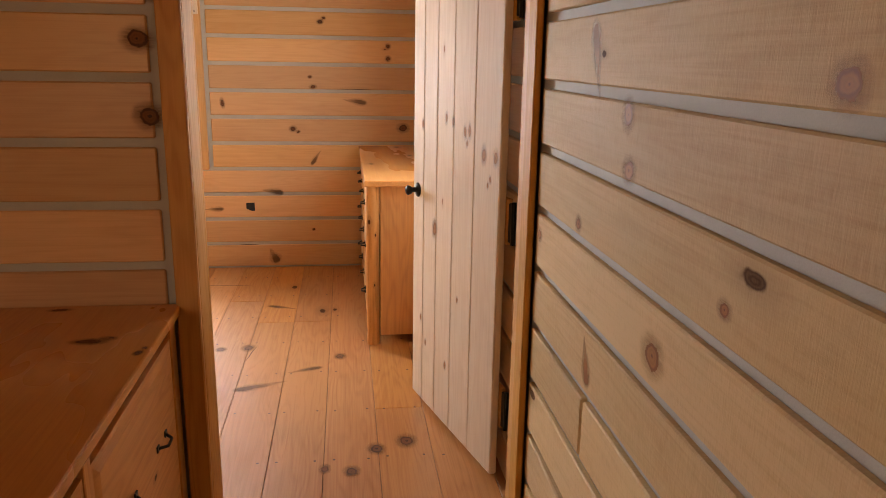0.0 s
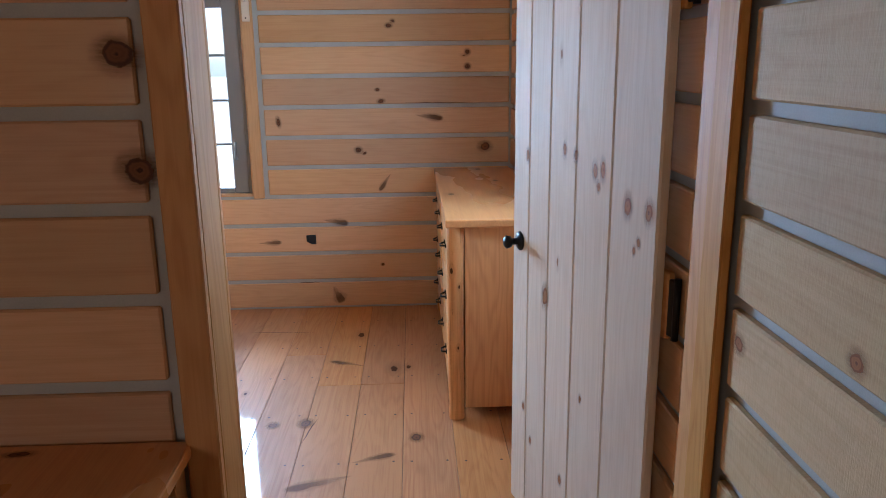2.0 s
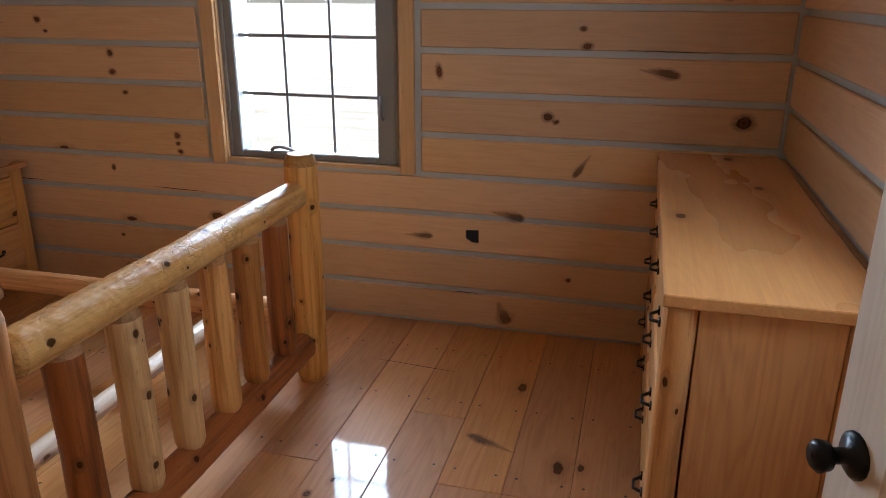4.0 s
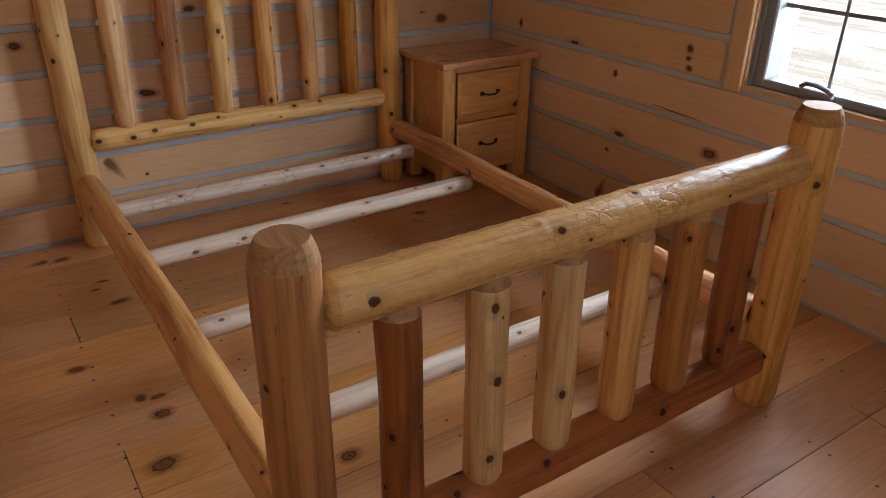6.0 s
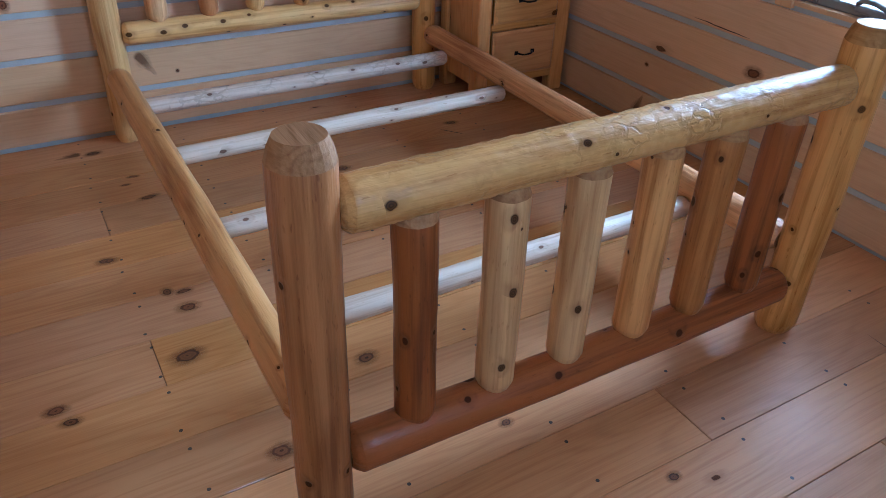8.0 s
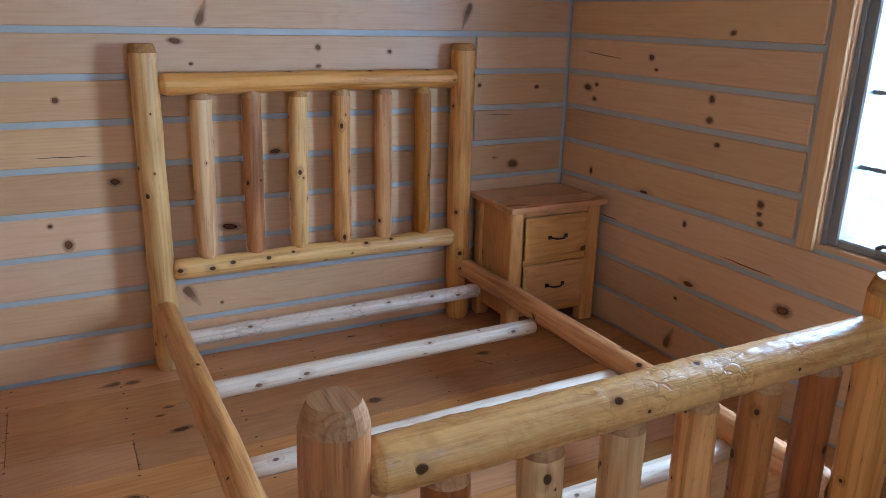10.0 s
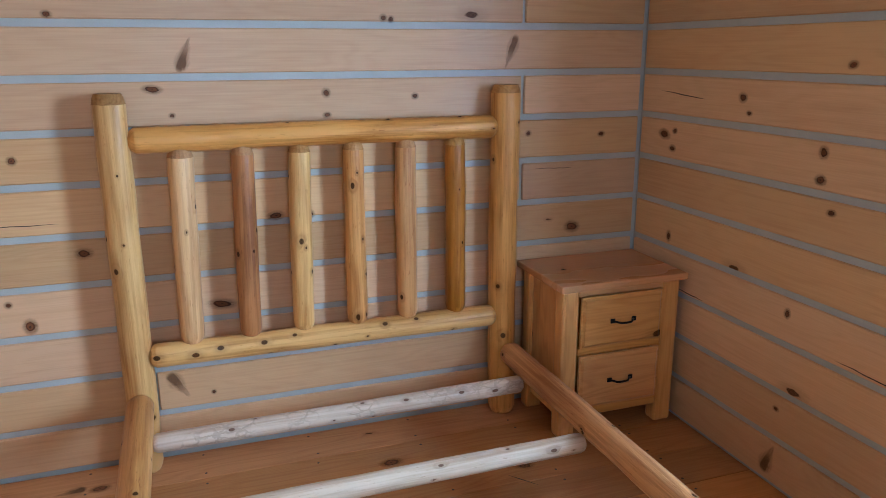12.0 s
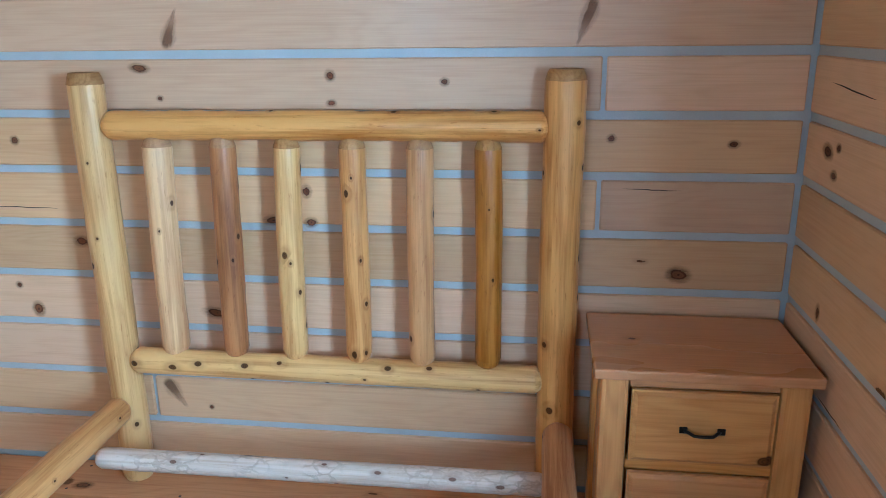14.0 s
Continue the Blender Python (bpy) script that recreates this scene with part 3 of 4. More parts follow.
# ---- logs ----
def log_mesh(name, length, radius, mats, seed, chamfer=0.022, taper=0.0, segments=20, wobble=0.03, blunt=0.62, carve=0.0, step=0.045, dressed=""):
    """A peeled log along z from 0 to length, with hewn, chamfered ends."""
    r = random.Random(seed)
    off = Vector((r.uniform(0, 50), r.uniform(0, 50), r.uniform(0, 50)))
    n = max(5, int(length / step))
    zs = [0.0, chamfer * 0.4, chamfer] + [chamfer + (length - 2 * chamfer) * i / n for i in range(1, n)] + [length - chamfer, length - chamfer * 0.4, length]
    last = len(zs) - 1
    bm = bmesh.new()
    rings = []
    bend = (r.uniform(-1, 1), r.uniform(-1, 1))
    for i, z in enumerate(zs):
        f = blunt if i in (0, last) else blunt + (1 - blunt) * 0.55 if i in (1, last - 1) else 1.0
        rad = radius * f * (1 + taper * (z / length - 0.5))
        bow = math.sin(math.pi * z / length) * radius * 0.08
        ring = []
        for j in range(segments):
            a = 2 * math.pi * j / segments
            q = Vector((math.cos(a), math.sin(a), z * 5.0)) * 0.9 + off
            rr = rad * (1 + wobble * noise.noise(q) * 2.0)
            if 2 < i < last - 2:
                rr += 0.0009 * noise.noise(Vector((math.cos(a) * 3, math.sin(a) * 3, z * 28.0)) + off)
                if carve:
                    q = Vector((math.cos(a) * 3.6, math.sin(a) * 3.6, z * 30.0)) + off
                    q += noise.noise_vector(q * 1.3) * 0.9
                    rr += carve * (abs(noise.noise(q * 1.2)) * 2.2 - 0.5)
            jig = r.uniform(-0.0008, 0.0008) if i in (1, 2, last - 2, last - 1) else 0.0
            ring.append(bm.verts.new((math.cos(a) * rr + bow * bend[0], math.sin(a) * rr + bow * bend[1], z + (jig if i not in (0,) else 0.0))))
        rings.append(ring)
    for i, (r0, r1) in enumerate(zip(rings, rings[1:])):
        for j in range(segments):
            f = bm.faces.new((r0[j], r0[(j + 1) % segments], r1[(j + 1) % segments], r1[j]))
            f.smooth = 2 <= i < last - 2
            f.material_index = 1 if (i < 2 and "a" in dressed) or (i > last - 3 and "b" in dressed) else 0
    for ring, flip in ((rings[0], True), (rings[-1], False)):
        f = bm.faces.new(ring[::-1] if flip else ring)
        f.material_index = 1
    mesh = finish(bm, name, mats)
    return mesh


def log(name, parent, a, b, radius, mat, seed, label="", **kw):
    a, b = Vector(a), Vector(b)
    d = b - a
    z = d.normalized()
    x = Vector((1, 0, 0)) if abs(z.x) < 0.9 else Vector((0, 1, 0))
    x = (x - z * x.dot(z)).normalized()
    m = Matrix((x, z.cross(x), z)).transposed().to_4x4()
    m.translation = a
    return child(name, log_mesh(name, d.length, radius, [mat, kw.pop("end", M_END)], seed, **kw), m, parent, label)


HX, FX, YL, YR = -3.168, -0.88, 3.815, 5.325
bed = thing("bed_frame", Matrix.Translation(((HX + FX) / 2, (YL + YR) / 2, 0)), "rustic peeled-log bed frame with bare slats and no mattress", "bed")
log("head_post", bed, (HX, YL - 0.004, 0), (HX, YL + 0.002, 1.447), 0.057, M_LOG_PALE, 11, chamfer=0.036, blunt=0.8, dressed="b")
log("head_post", bed, (HX, YR - 0.006, 0), (HX, YR - 0.008, 1.452), 0.061, M_LOG, 12, chamfer=0.032, blunt=0.8, dressed="b")
log("head_rail", bed, (HX, YL + 0.052, 1.282), (HX, YR - 0.055, 1.284), 0.046, M_LOG, 13, "honey-coloured upper head rail with dark knots", carve=0.0016, step=0.014, segments=32)
log("head_rail", bed, (HX + 0.012, YL + 0.047, 0.472), (HX + 0.012, YR - 0.055, 0.467), 0.046, M_LOG_PALE, 14)
HEAD = [(4.035, 4.019, M_LOG_PALE), (4.253, 4.238, M_LOG_BROWN), (4.462, 4.446, M_LOG_PALE), (4.670, 4.664, M_LOG), (4.882, 4.879, M_LOG), (5.091, 5.093, M_LOG_BROWN)]
for i, (yt, yb, mat) in enumerate(HEAD):
    log("head_spindle", bed, (HX + 0.004, yb, 0.502), (HX, yt, 1.252), 0.0425 if i else 0.046, mat, 20 + i, chamfer=0.034, blunt=0.66, dressed="b")
log("foot_post", bed, (FX, 3.818, 0), (FX, 3.82, 0.972), 0.062, M_LOG_BROWN, 31, chamfer=0.046, blunt=0.74, dressed="b")
log("foot_post", bed, (FX, 5.345, 0), (FX, 5.338, 0.968), 0.064, M_LOG, 32, chamfer=0.044, blunt=0.74, dressed="b")
log("foot_rail", bed, (FX, 3.872, 0.822), (FX, 5.288, 0.818), 0.054, M_LOG_CARVED, 33, "honey log foot rail with a worm-carved surface", carve=0.0024, step=0.009, segments=48)
log("foot_rail", bed, (FX, 3.872, 0.196), (FX, 5.29, 0.186), 0.056, M_LOG_RED, 34, "dark red-brown lower foot rail")
FOOT = [(4.037, M_LOG_RED), (4.252, M_LOG_PALE), (4.465, M_LOG_PALE), (4.682, M_LOG), (4.89, M_LOG_BROWN), (5.105, M_LOG_RED)]
for i, (yc, mat) in enumerate(FOOT):
    log("foot_spindle", bed, (FX, yc + 0.004, 0.222), (FX, yc - 0.004, 0.792), 0.047, mat, 40 + i, chamfer=0.034, blunt=0.66, dressed="b")
for yc, sd in ((YL - 0.004, 51), (YR, 52)):
    log("side_rail", bed, (HX + 0.048, yc, 0.302), (FX - 0.05, yc, 0.304), 0.05, M_LOG, sd, chamfer=0.03)
for i, xc in enumerate((-2.895, -2.385, -1.832, -1.276)):
    log("slat", bed, (xc, YL + 0.04, 0.246), (xc, YR - 0.04, 0.252), 0.035, M_SLAT if i else M_SLAT_CARVED, 60 + i, "bare pale slat pole", chamfer=0.016, blunt=0.75)


def pull_points(n=9, width=0.1, out=0.024, drop=0.006):
    pts = []
    for i in range(n):
        t = i / (n - 1)
        s = min(1.0, 4.0 * min(t, 1 - t))
        pts.append(((t - 0.5) * width, -drop * math.sin(math.pi * t), out * s))
    return pts


def pull(parent, m, width=0.095):
    """A black bar pull; m: local x along the bar, z out of the drawer's face."""
    bar = part("handle", tube(pull_points(width=width), 0.0046, 8), M_IRON, parent, "black iron pull", m, True)
    for s in (-1, 1):
        child("handle_plate", box_mesh(0.022, 0.02, 0.005, M_IRON, 0.002), m @ Matrix.Translation((s * width / 2, 0, 0.0025)), bar)
    return bar


def panel_front(name, parent, m, wide, high, mat, raise_by=0.012, margin=0.016):
    """A drawer front or door with a bevelled rim; m at the middle of its back, z outwards, x across."""
    bm = bmesh.new()
    loops = []
    for inset, z in ((0.0, 0.0), (0.0, raise_by), (margin * 0.35, raise_by), (margin, raise_by + 0.007)):
        x, y = wide / 2 - inset, high / 2 - inset
        loops.append([bm.verts.new(q) for q in ((-x, -y, z), (x, -y, z), (x, y, z), (-x, y, z))])
    for a, b in zip(loops, loops[1:]):
        for j in range(4):
            bm.faces.new((a[j], a[(j + 1) % 4], b[(j + 1) % 4], b[j]))
    bm.faces.new(loops[-1])
    bm.faces.new(loops[0][::-1])
    return part(name, bm, mat, parent, m=m)


# ---- nightstand in the corner ----
NX0, NX1, NY0, NY1 = -3.222, -2.795, 5.406, 6.0
ns = thing("nightstand", Matrix.Translation(((NX0 + NX1) / 2, (NY0 + NY1) / 2, 0)), "honey pine nightstand with two drawers and black pulls", "nightstand")
plank("top", ns, M_CASE_TOP, (NX0, NY0, 0.655), (NX1, NY1, 0.685), "y", "z", 0.006, segments=2)
FRONT = NX1 - 0.03
for x0, x1, y0, y1 in ((FRONT - 0.075, FRONT, NY0 + 0.022, NY0 + 0.1), (FRONT - 0.075, FRONT, NY1 - 0.1, NY1 - 0.016), (NX0 + 0.02, NX0 + 0.09, NY0 + 0.022, NY0 + 0.1), (NX0 + 0.02, NX0 + 0.09, NY1 - 0.1, NY1 - 0.016)):
    plank("leg", ns, M_CASE, (x0, y0, 0.0), (x1, y1, 0.655), "z", "x", 0.014, segments=2)
for y0, y1 in ((NY0 + 0.04, NY0 + 0.06), (NY1 - 0.056, NY1 - 0.036)):
    plank("side_panel", ns, M_CASE, (NX0 + 0.09, y0, 0.08), (FRONT - 0.075, y1, 0.655), "z", "y" if y0 > 5.7 else "-y", 0.002)
plank("back_panel", ns, M_CASE, (NX0 + 0.03, NY0 + 0.1, 0.08), (NX0 + 0.045, NY1 - 0.1, 0.655), "z", "x", 0.002)
plank("bottom_panel", ns, M_CASE, (NX0 + 0.045, NY0 + 0.1, 0.085), (FRONT - 0.03, NY1 - 0.1, 0.1), "y", "z", 0.002)
yc = (NY0 + 0.1 + NY1 - 0.1) / 2
ww = NY1 - NY0 - 0.2
for z0, z1 in ((0.622, 0.655), (0.366, 0.397), (0.088, 0.128)):
    plank("front_rail", ns, M_CASE, (FRONT - 0.03, NY0 + 0.1, z0), (FRONT - 0.006, NY1 - 0.1, z1), "y", "x", 0.002)
for z0, z1 in ((0.395, 0.624), (0.126, 0.368)):
    m = basis((FRONT - 0.0058, yc, (z0 + z1) / 2), (0, 1, 0), (0, 0, 1))
    d = panel_front("drawer", ns, m, ww - 0.012, z1 - z0 - 0.008, M_CASE)
    pull(d, m @ Matrix.Translation((0, 0.0, 0.0192)), 0.1)

# ---- dresser by the east wall ----
DX0, DX1, DY0, DY1, DZ = 0.452, 0.925, 4.355, 5.965, 0.925
dr = thing("dresser", Matrix.Translation(((DX0 + DX1) / 2, (DY0 + DY1) / 2, 0)), "honey pine dresser with log corner posts and black pulls", "dresser")
plank("top", dr, M_CASE_TOP, (DX0, DY0, DZ - 0.034), (DX1, DY1, DZ), "y", "z", 0.005, segments=2)
for i, (x, y) in enumerate(((DX0 + 0.045, DY0 + 0.045), (DX0 + 0.045, DY1 - 0.045), (DX1 - 0.045, DY0 + 0.045), (DX1 - 0.045, DY1 - 0.045))):
    log("leg", dr, (x, y, 0), (x, y, DZ - 0.034), 0.037, M_LOG, 70 + i, chamfer=0.006, blunt=0.93, wobble=0.015, end=M_LOG)
for y0, y1, f in ((DY0 + 0.03, DY0 + 0.05, "-y"), (DY1 - 0.05, DY1 - 0.03, "y")):
    plank("side_panel", dr, M_CASE, (DX0 + 0.083, y0, 0.052), (DX1 - 0.083, y1, DZ - 0.034), "z", f, 0.002)
plank("back_panel", dr, M_CASE, (DX1 - 0.03, DY0 + 0.084, 0.052), (DX1 - 0.015, DY1 - 0.084, DZ - 0.034), "y", "x", 0.002)
plank("bottom_panel", dr, M_CASE, (DX0 + 0.06, DY0 + 0.09, 0.055), (DX1 - 0.031, DY1 - 0.09, 0.073), "y", "z", 0.002)
FX0 = DX0 + 0.03
ymid = (DY0 + DY1) / 2
for z0, z1 in ((0.868, DZ - 0.034), (0.635, 0.665), (0.385, 0.415), (0.085, 0.125)):
    plank("front_rail", dr, M_CASE, (FX0, DY0 + 0.082, z0), (FX0 + 0.022, DY1 - 0.082, z1), "y", "-x", 0.002)
for z0, z1 in ((0.125, 0.385), (0.415, 0.635), (0.665, 0.868)):
    plank("front_stile", dr, M_CASE, (FX0, ymid - 0.02, z0), (FX0 + 0.022, ymid + 0.02, z1), "z", "-x", 0.002)
for z0, z1 in ((0.125, 0.385), (0.415, 0.635), (0.665, 0.868)):
    for y0, y1 in ((DY0 + 0.082, ymid - 0.02), (ymid + 0.02, DY1 - 0.082)):
        m = basis((FX0 + 0.001, (y0 + y1) / 2, (z0 + z1) / 2), (0, -1, 0), (0, 0, 1))
        d = panel_front("drawer", dr, m, y1 - y0 - 0.008, z1 - z0 - 0.008, M_CASE, 0.014)
        for s in (-1, 1):
            pull(d, m @ Matrix.Translation((s * (y1 - y0) * 0.27, 0, 0.0212)), 0.075)

# ---- low cabinet in the hall ----
CX0, CX1, CY0, CY1, CZ = -1.32, -0.155, 1.25, 2.742, 0.805
cab = thing("cabinet", Matrix.Translation(((CX0 + CX1) / 2, (CY0 + CY1) / 2, 0)), "low honey pine cabinet with a knotty top and black pulls", "cabinet")
plank("top", cab, M_CASE_TOP, (CX0, CY0, CZ - 0.032), (CX1, CY1 - 0.002, CZ), "y", "z", 0.006, segments=2)
plank("body", cab, M_CASE, (CX0 + 0.02, CY0 + 0.02, 0.08), (CX1 - 0.045, CY1 - 0.02, CZ - 0.032), "z", "x", 0.003)
plank("plinth", cab, M_CASE, (CX0 + 0.05, CY0 + 0.05, 0.0), (CX1 - 0.09, CY1 - 0.04, 0.08), "y", "x", 0.003)
fronts = ((1.93, 2.672), (1.33, 1.89))
for y0, y1 in ((1.27, 1.33), (1.89, 1.93), (2.672, 2.735)):
    plank("stile", cab, M_CASE, (CX1 - 0.045, y0, 0.08), (CX1 - 0.022, y1, CZ - 0.032), "z", "x", 0.002)
plank("top_rail", cab, M_CASE, (CX1 - 0.045, 1.33, 0.724), (CX1 - 0.034, 2.672, CZ - 0.032), "y", "x", 0.002)
for y0, y1 in fronts:
    m = basis((CX1 - 0.044, (y0 + y1) / 2, 0.405), (0, 1, 0), (0, 0, 1))
    d = panel_front("drawer", cab, m, y1 - y0 - 0.008, 0.625, M_CASE, 0.018, 0.035)
    for s_ in (-1, 1):
        pull(d, m @ Matrix.Translation((s_ * (y1 - y0) * 0.215, 0.083, 0.0252)), 0.09)

# ---- boards of the walls ----
def knot_material(name, core, halo, halo_share, spike=False):
    """A knot on a unit disc: ringed heart, stained rim and a stain that runs out along the grain into the board."""
    g = Graph(name)
    uv = g.node("ShaderNodeTexCoord").outputs["UV"]
    rnd = g.node("ShaderNodeObjectInfo").outputs["Random"]
    sep = g.node("ShaderNodeSeparateXYZ")
    g.put(sep.inputs[0], uv)
    x, y, _ = sep.outputs
    comb = g.node("ShaderNodeCombineXYZ")
    g.put(comb.inputs[0], g.math("MULTIPLY_ADD", rnd, 57.0, x))
    g.put(comb.inputs[1], y)
    g.put(comb.inputs[2], g.math("MULTIPLY", rnd, 31.0))
    p = comb.outputs[0]
    wob = g.math("MULTIPLY_ADD", g.noise(p, 1.9, 3.0, 0.6), 0.5, -0.25)
    far = g.math("SQRT", g.math("ADD", g.math("MULTIPLY", x, x), g.math("MULTIPLY", y, y)))
    fade = g.span(far, 0.72, 0.99, 1.0, 0.0)
    if spike:
        half = g.span(x, -0.95, 0.55, 0.07, 0.5)
        side = g.math("ADD", g.math("DIVIDE", g.math("ABSOLUTE", g.math("MULTIPLY_ADD", wob, 0.8, y)), half), g.math("MULTIPLY", wob, 1.8))
        body = g.math("MULTIPLY", g.span(side, 0.55, 1.05, 1.0, 0.0), fade)
        heart = g.math("MULTIPLY", body, g.span(g.math("ADD", x, wob), -0.2, 0.5, 0.12, 0.85))
        stain = g.math("MULTIPLY", g.span(side, 0.6, 2.0, 1.0, 0.0), fade)
        ring = g.noise(g.scaled(p, (2.0, 16.0, 1.0)), 1.0, 2.0, 0.6)
    else:
        rad = g.math("ADD", far, g.math("MULTIPLY", wob, 0.8))
        body = g.span(rad, 0.38, 0.50, 1.0, 0.0)
        heart = g.math("MULTIPLY", body, g.math("MAXIMUM", g.span(rad, 0.22, 0.42, 0.45, 1.0), g.span(rad, 0.05, 0.16, 1.0, 0.0)))
        stain = g.math("MULTIPLY", g.span(rad, 0.38, 0.98, 1.0, 0.0), fade)
        ring = g.math("MULTIPLY_ADD", g.math("SINE", g.math("MULTIPLY", rad, 42.0)), 0.5, 0.5)
    deep = g.math("MULTIPLY", heart, g.math("MULTIPLY_ADD", ring, 0.35, 0.65), clamp=True)
    g.put(g.bsdf.inputs["Base Color"], g.mix(deep, rgba(halo), rgba(core)))
    streak = g.noise(g.scaled(p, (1.2, 9.0, 1.0)), 1.0, 3.0, 0.6)
    wash = g.math("MULTIPLY", stain, g.math("MULTIPLY", streak, 2.0 * halo_share))
    solid = g.math("MULTIPLY", body, g.span(x, -0.9, 0.3, 0.15, 0.7)) if spike else g.math("MULTIPLY", body, 0.92)
    g.put(g.bsdf.inputs["Alpha"], g.math("MAXIMUM", solid, wash, clamp=True))
    g.bsdf.inputs["Roughness"].default_value = 0.6
    g.bsdf.inputs["Specular IOR Level"].default_value = 0.25
    return g.mat


M_KNOT = knot_material("knot_dark", (0.034, 0.011, 0.005), (0.24, 0.085, 0.026), 0.45)
M_KNOT_FAINT = knot_material("knot_faint", (0.16, 0.055, 0.018), (0.47, 0.20, 0.06), 0.4)
M_KNOT_RED = knot_material("knot_red", (0.055, 0.017, 0.007), (0.27, 0.10, 0.035), 0.5)
M_SPIKE = knot_material("spike_knot", (0.10, 0.035, 0.015), (0.30, 0.13, 0.055), 0.35, True)
M_SPIKE_FAINT = knot_material("spike_knot_faint", (0.22, 0.07, 0.02), (0.47, 0.20, 0.06), 0.5, True)
krng = random.Random(19)


def knots(parent, axis, plane, rows, faint=False):
    """Knots let into a surface: rows of u, v, length along the grain, width. axis: the surface's normal (signed)."""
    sign = -1 if axis[0] == "-" else 1
    n = {"x": Vector((1, 0, 0)), "y": Vector((0, 1, 0)), "z": Vector((0, 0, 1))}[axis[-1]] * sign
    for u, v, long, wide in rows:
        if axis[-1] == "x":
            c, g = Vector((plane, u, v)), Vector((0, 1, 0))
        elif axis[-1] == "y":
            c, g = Vector((u, plane, v)), Vector((1, 0, 0))
        else:
            c, g = Vector((u, v, plane)), Vector((0, 1, 0))
        one_knot(parent, c, g, n, long, wide, faint)


DISCS = {}


def knot_disc(mat):
    """A unit disc whose texture coordinates run from -1 to 1."""
    if mat.name not in DISCS:
        bm = bmesh.new()
        uv = bm.loops.layers.uv.new("UVMap")
        rim = [bm.verts.new((math.cos(math.tau * k / 18), math.sin(math.tau * k / 18), 0.0)) for k in range(18)]
        for loop in bm.faces.new(rim).loops:
            loop[uv].uv = loop.vert.co.xy
        DISCS[mat.name] = finish(bm, "knot", mat)
    return DISCS[mat.name]


def one_knot(parent, c, g, n, long, wide, faint=False):
    spike = max(long, wide) > 0.07 and max(long, wide) > 1.5 * min(long, wide)
    if spike:
        mat = M_SPIKE_FAINT if faint else M_SPIKE
    else:
        mat = M_KNOT_FAINT if faint else krng.choice((M_KNOT, M_KNOT, M_KNOT_RED))
    lean = krng.choice((-1, 1)) * krng.uniform(18, 38) if spike and wide > long else krng.uniform(-10, 10)
    m = basis(c + n * 0.0009, g, n.cross(g)) @ pose(0, 0, 0, 0, 0, lean)
    if spike:
        # the long axis of the spike runs along the disc's x
        if wide > long:
            m = m @ pose(0, 0, 0, 0, 0, krng.choice((90, -90)))
        size = (max(long, wide) * 0.8, max(min(long, wide) * 1.25, max(long, wide) * 0.3))
    else:
        size = (long * 1.1, wide * 1.05)
    child("knot", knot_disc(mat), m @ Matrix.Diagonal((size[0], size[1], 1.0, 1.0)), parent)


for u, z, long, wide in ((0.25, 1.296, 0.045, 0.022), (0.29, 1.29, 0.04, 0.022), (0.27, 1.25, 0.025, 0.016), (0.126, 1.225, 0.05, 0.03), (0.035, 1.224, 0.045, 0.028), (0.072, 1.144, 0.022, 0.014), (0.09, 1.12, 0.02, 0.012),
                         (0.57, 0.86, 0.06, 0.035), (0.712, 1.284, 0.035, 0.02), (0.464, 1.328, 0.035, 0.02), (0.398, 1.319, 0.03, 0.02), (0.44, 0.295, 0.03, 0.02), (0.66, 0.32, 0.026, 0.016), (0.72, 0.42, 0.026, 0.016), (0.33, 0.62, 0.022, 0.014)):
    one_knot(door_1, HINGE + U * u + Vector((0, 0, z)), Vector((0, 0, 1)), N_OUT, long, wide, True)
knots(wall_north, "-y", NORTH, [(0.11, 1.41, 0.024, 0.018), (0.13, 1.34, 0.036, 0.024), (-0.02, 1.04, 0.036, 0.032), (0.015, 1.02, 0.024, 0.018), (0.14, 0.83, 0.018, 0.09),
                                (-0.18, 0.58, 0.11, 0.032), (-0.61, 0.45, 0.10, 0.024), (0.11, 0.29, 0.02, 0.016), (-0.19, 0.09, 0.055, 0.085), (-0.51, 1.22, 0.022, 0.05),
                                (0.19, 1.79, 0.032, 0.025), (0.67, 1.63, 0.028, 0.028), (0.67, 1.545, 0.03, 0.03), (0.43, 1.24, 0.12, 0.03), (0.78, 1.05, 0.06, 0.05), (0.215, 1.815, 0.022, 0.02)])
knots(wall_north, "-y", NORTH, [(-2.2, 1.26, 0.028, 0.03), (-2.2, 1.17, 0.032, 0.024), (-2.14, 1.07, 0.026, 0.018), (-1.87, 0.865, 0.028, 0.028), (-1.87, 0.825, 0.022, 0.018), (-1.86, 0.785, 0.026, 0.02),
                                (-1.69, 0.46, 0.06, 0.04), (-2.6, 1.415, 0.03, 0.026), (-2.56, 1.36, 0.02, 0.014), (-3.06, 1.235, 0.05, 0.03), (-2.99, 1.255, 0.022, 0.018), (-3.0, 1.18, 0.03, 0.02), (-2.98, 0.8, 0.022, 0.035), (-2.27, 0.68, 0.02, 0.026),
                                (-2.27, 0.31, 0.02, 0.016), (-2.28, 0.1, 0.04, 0.09), (-2.13, 1.54, 0.026, 0.018)])
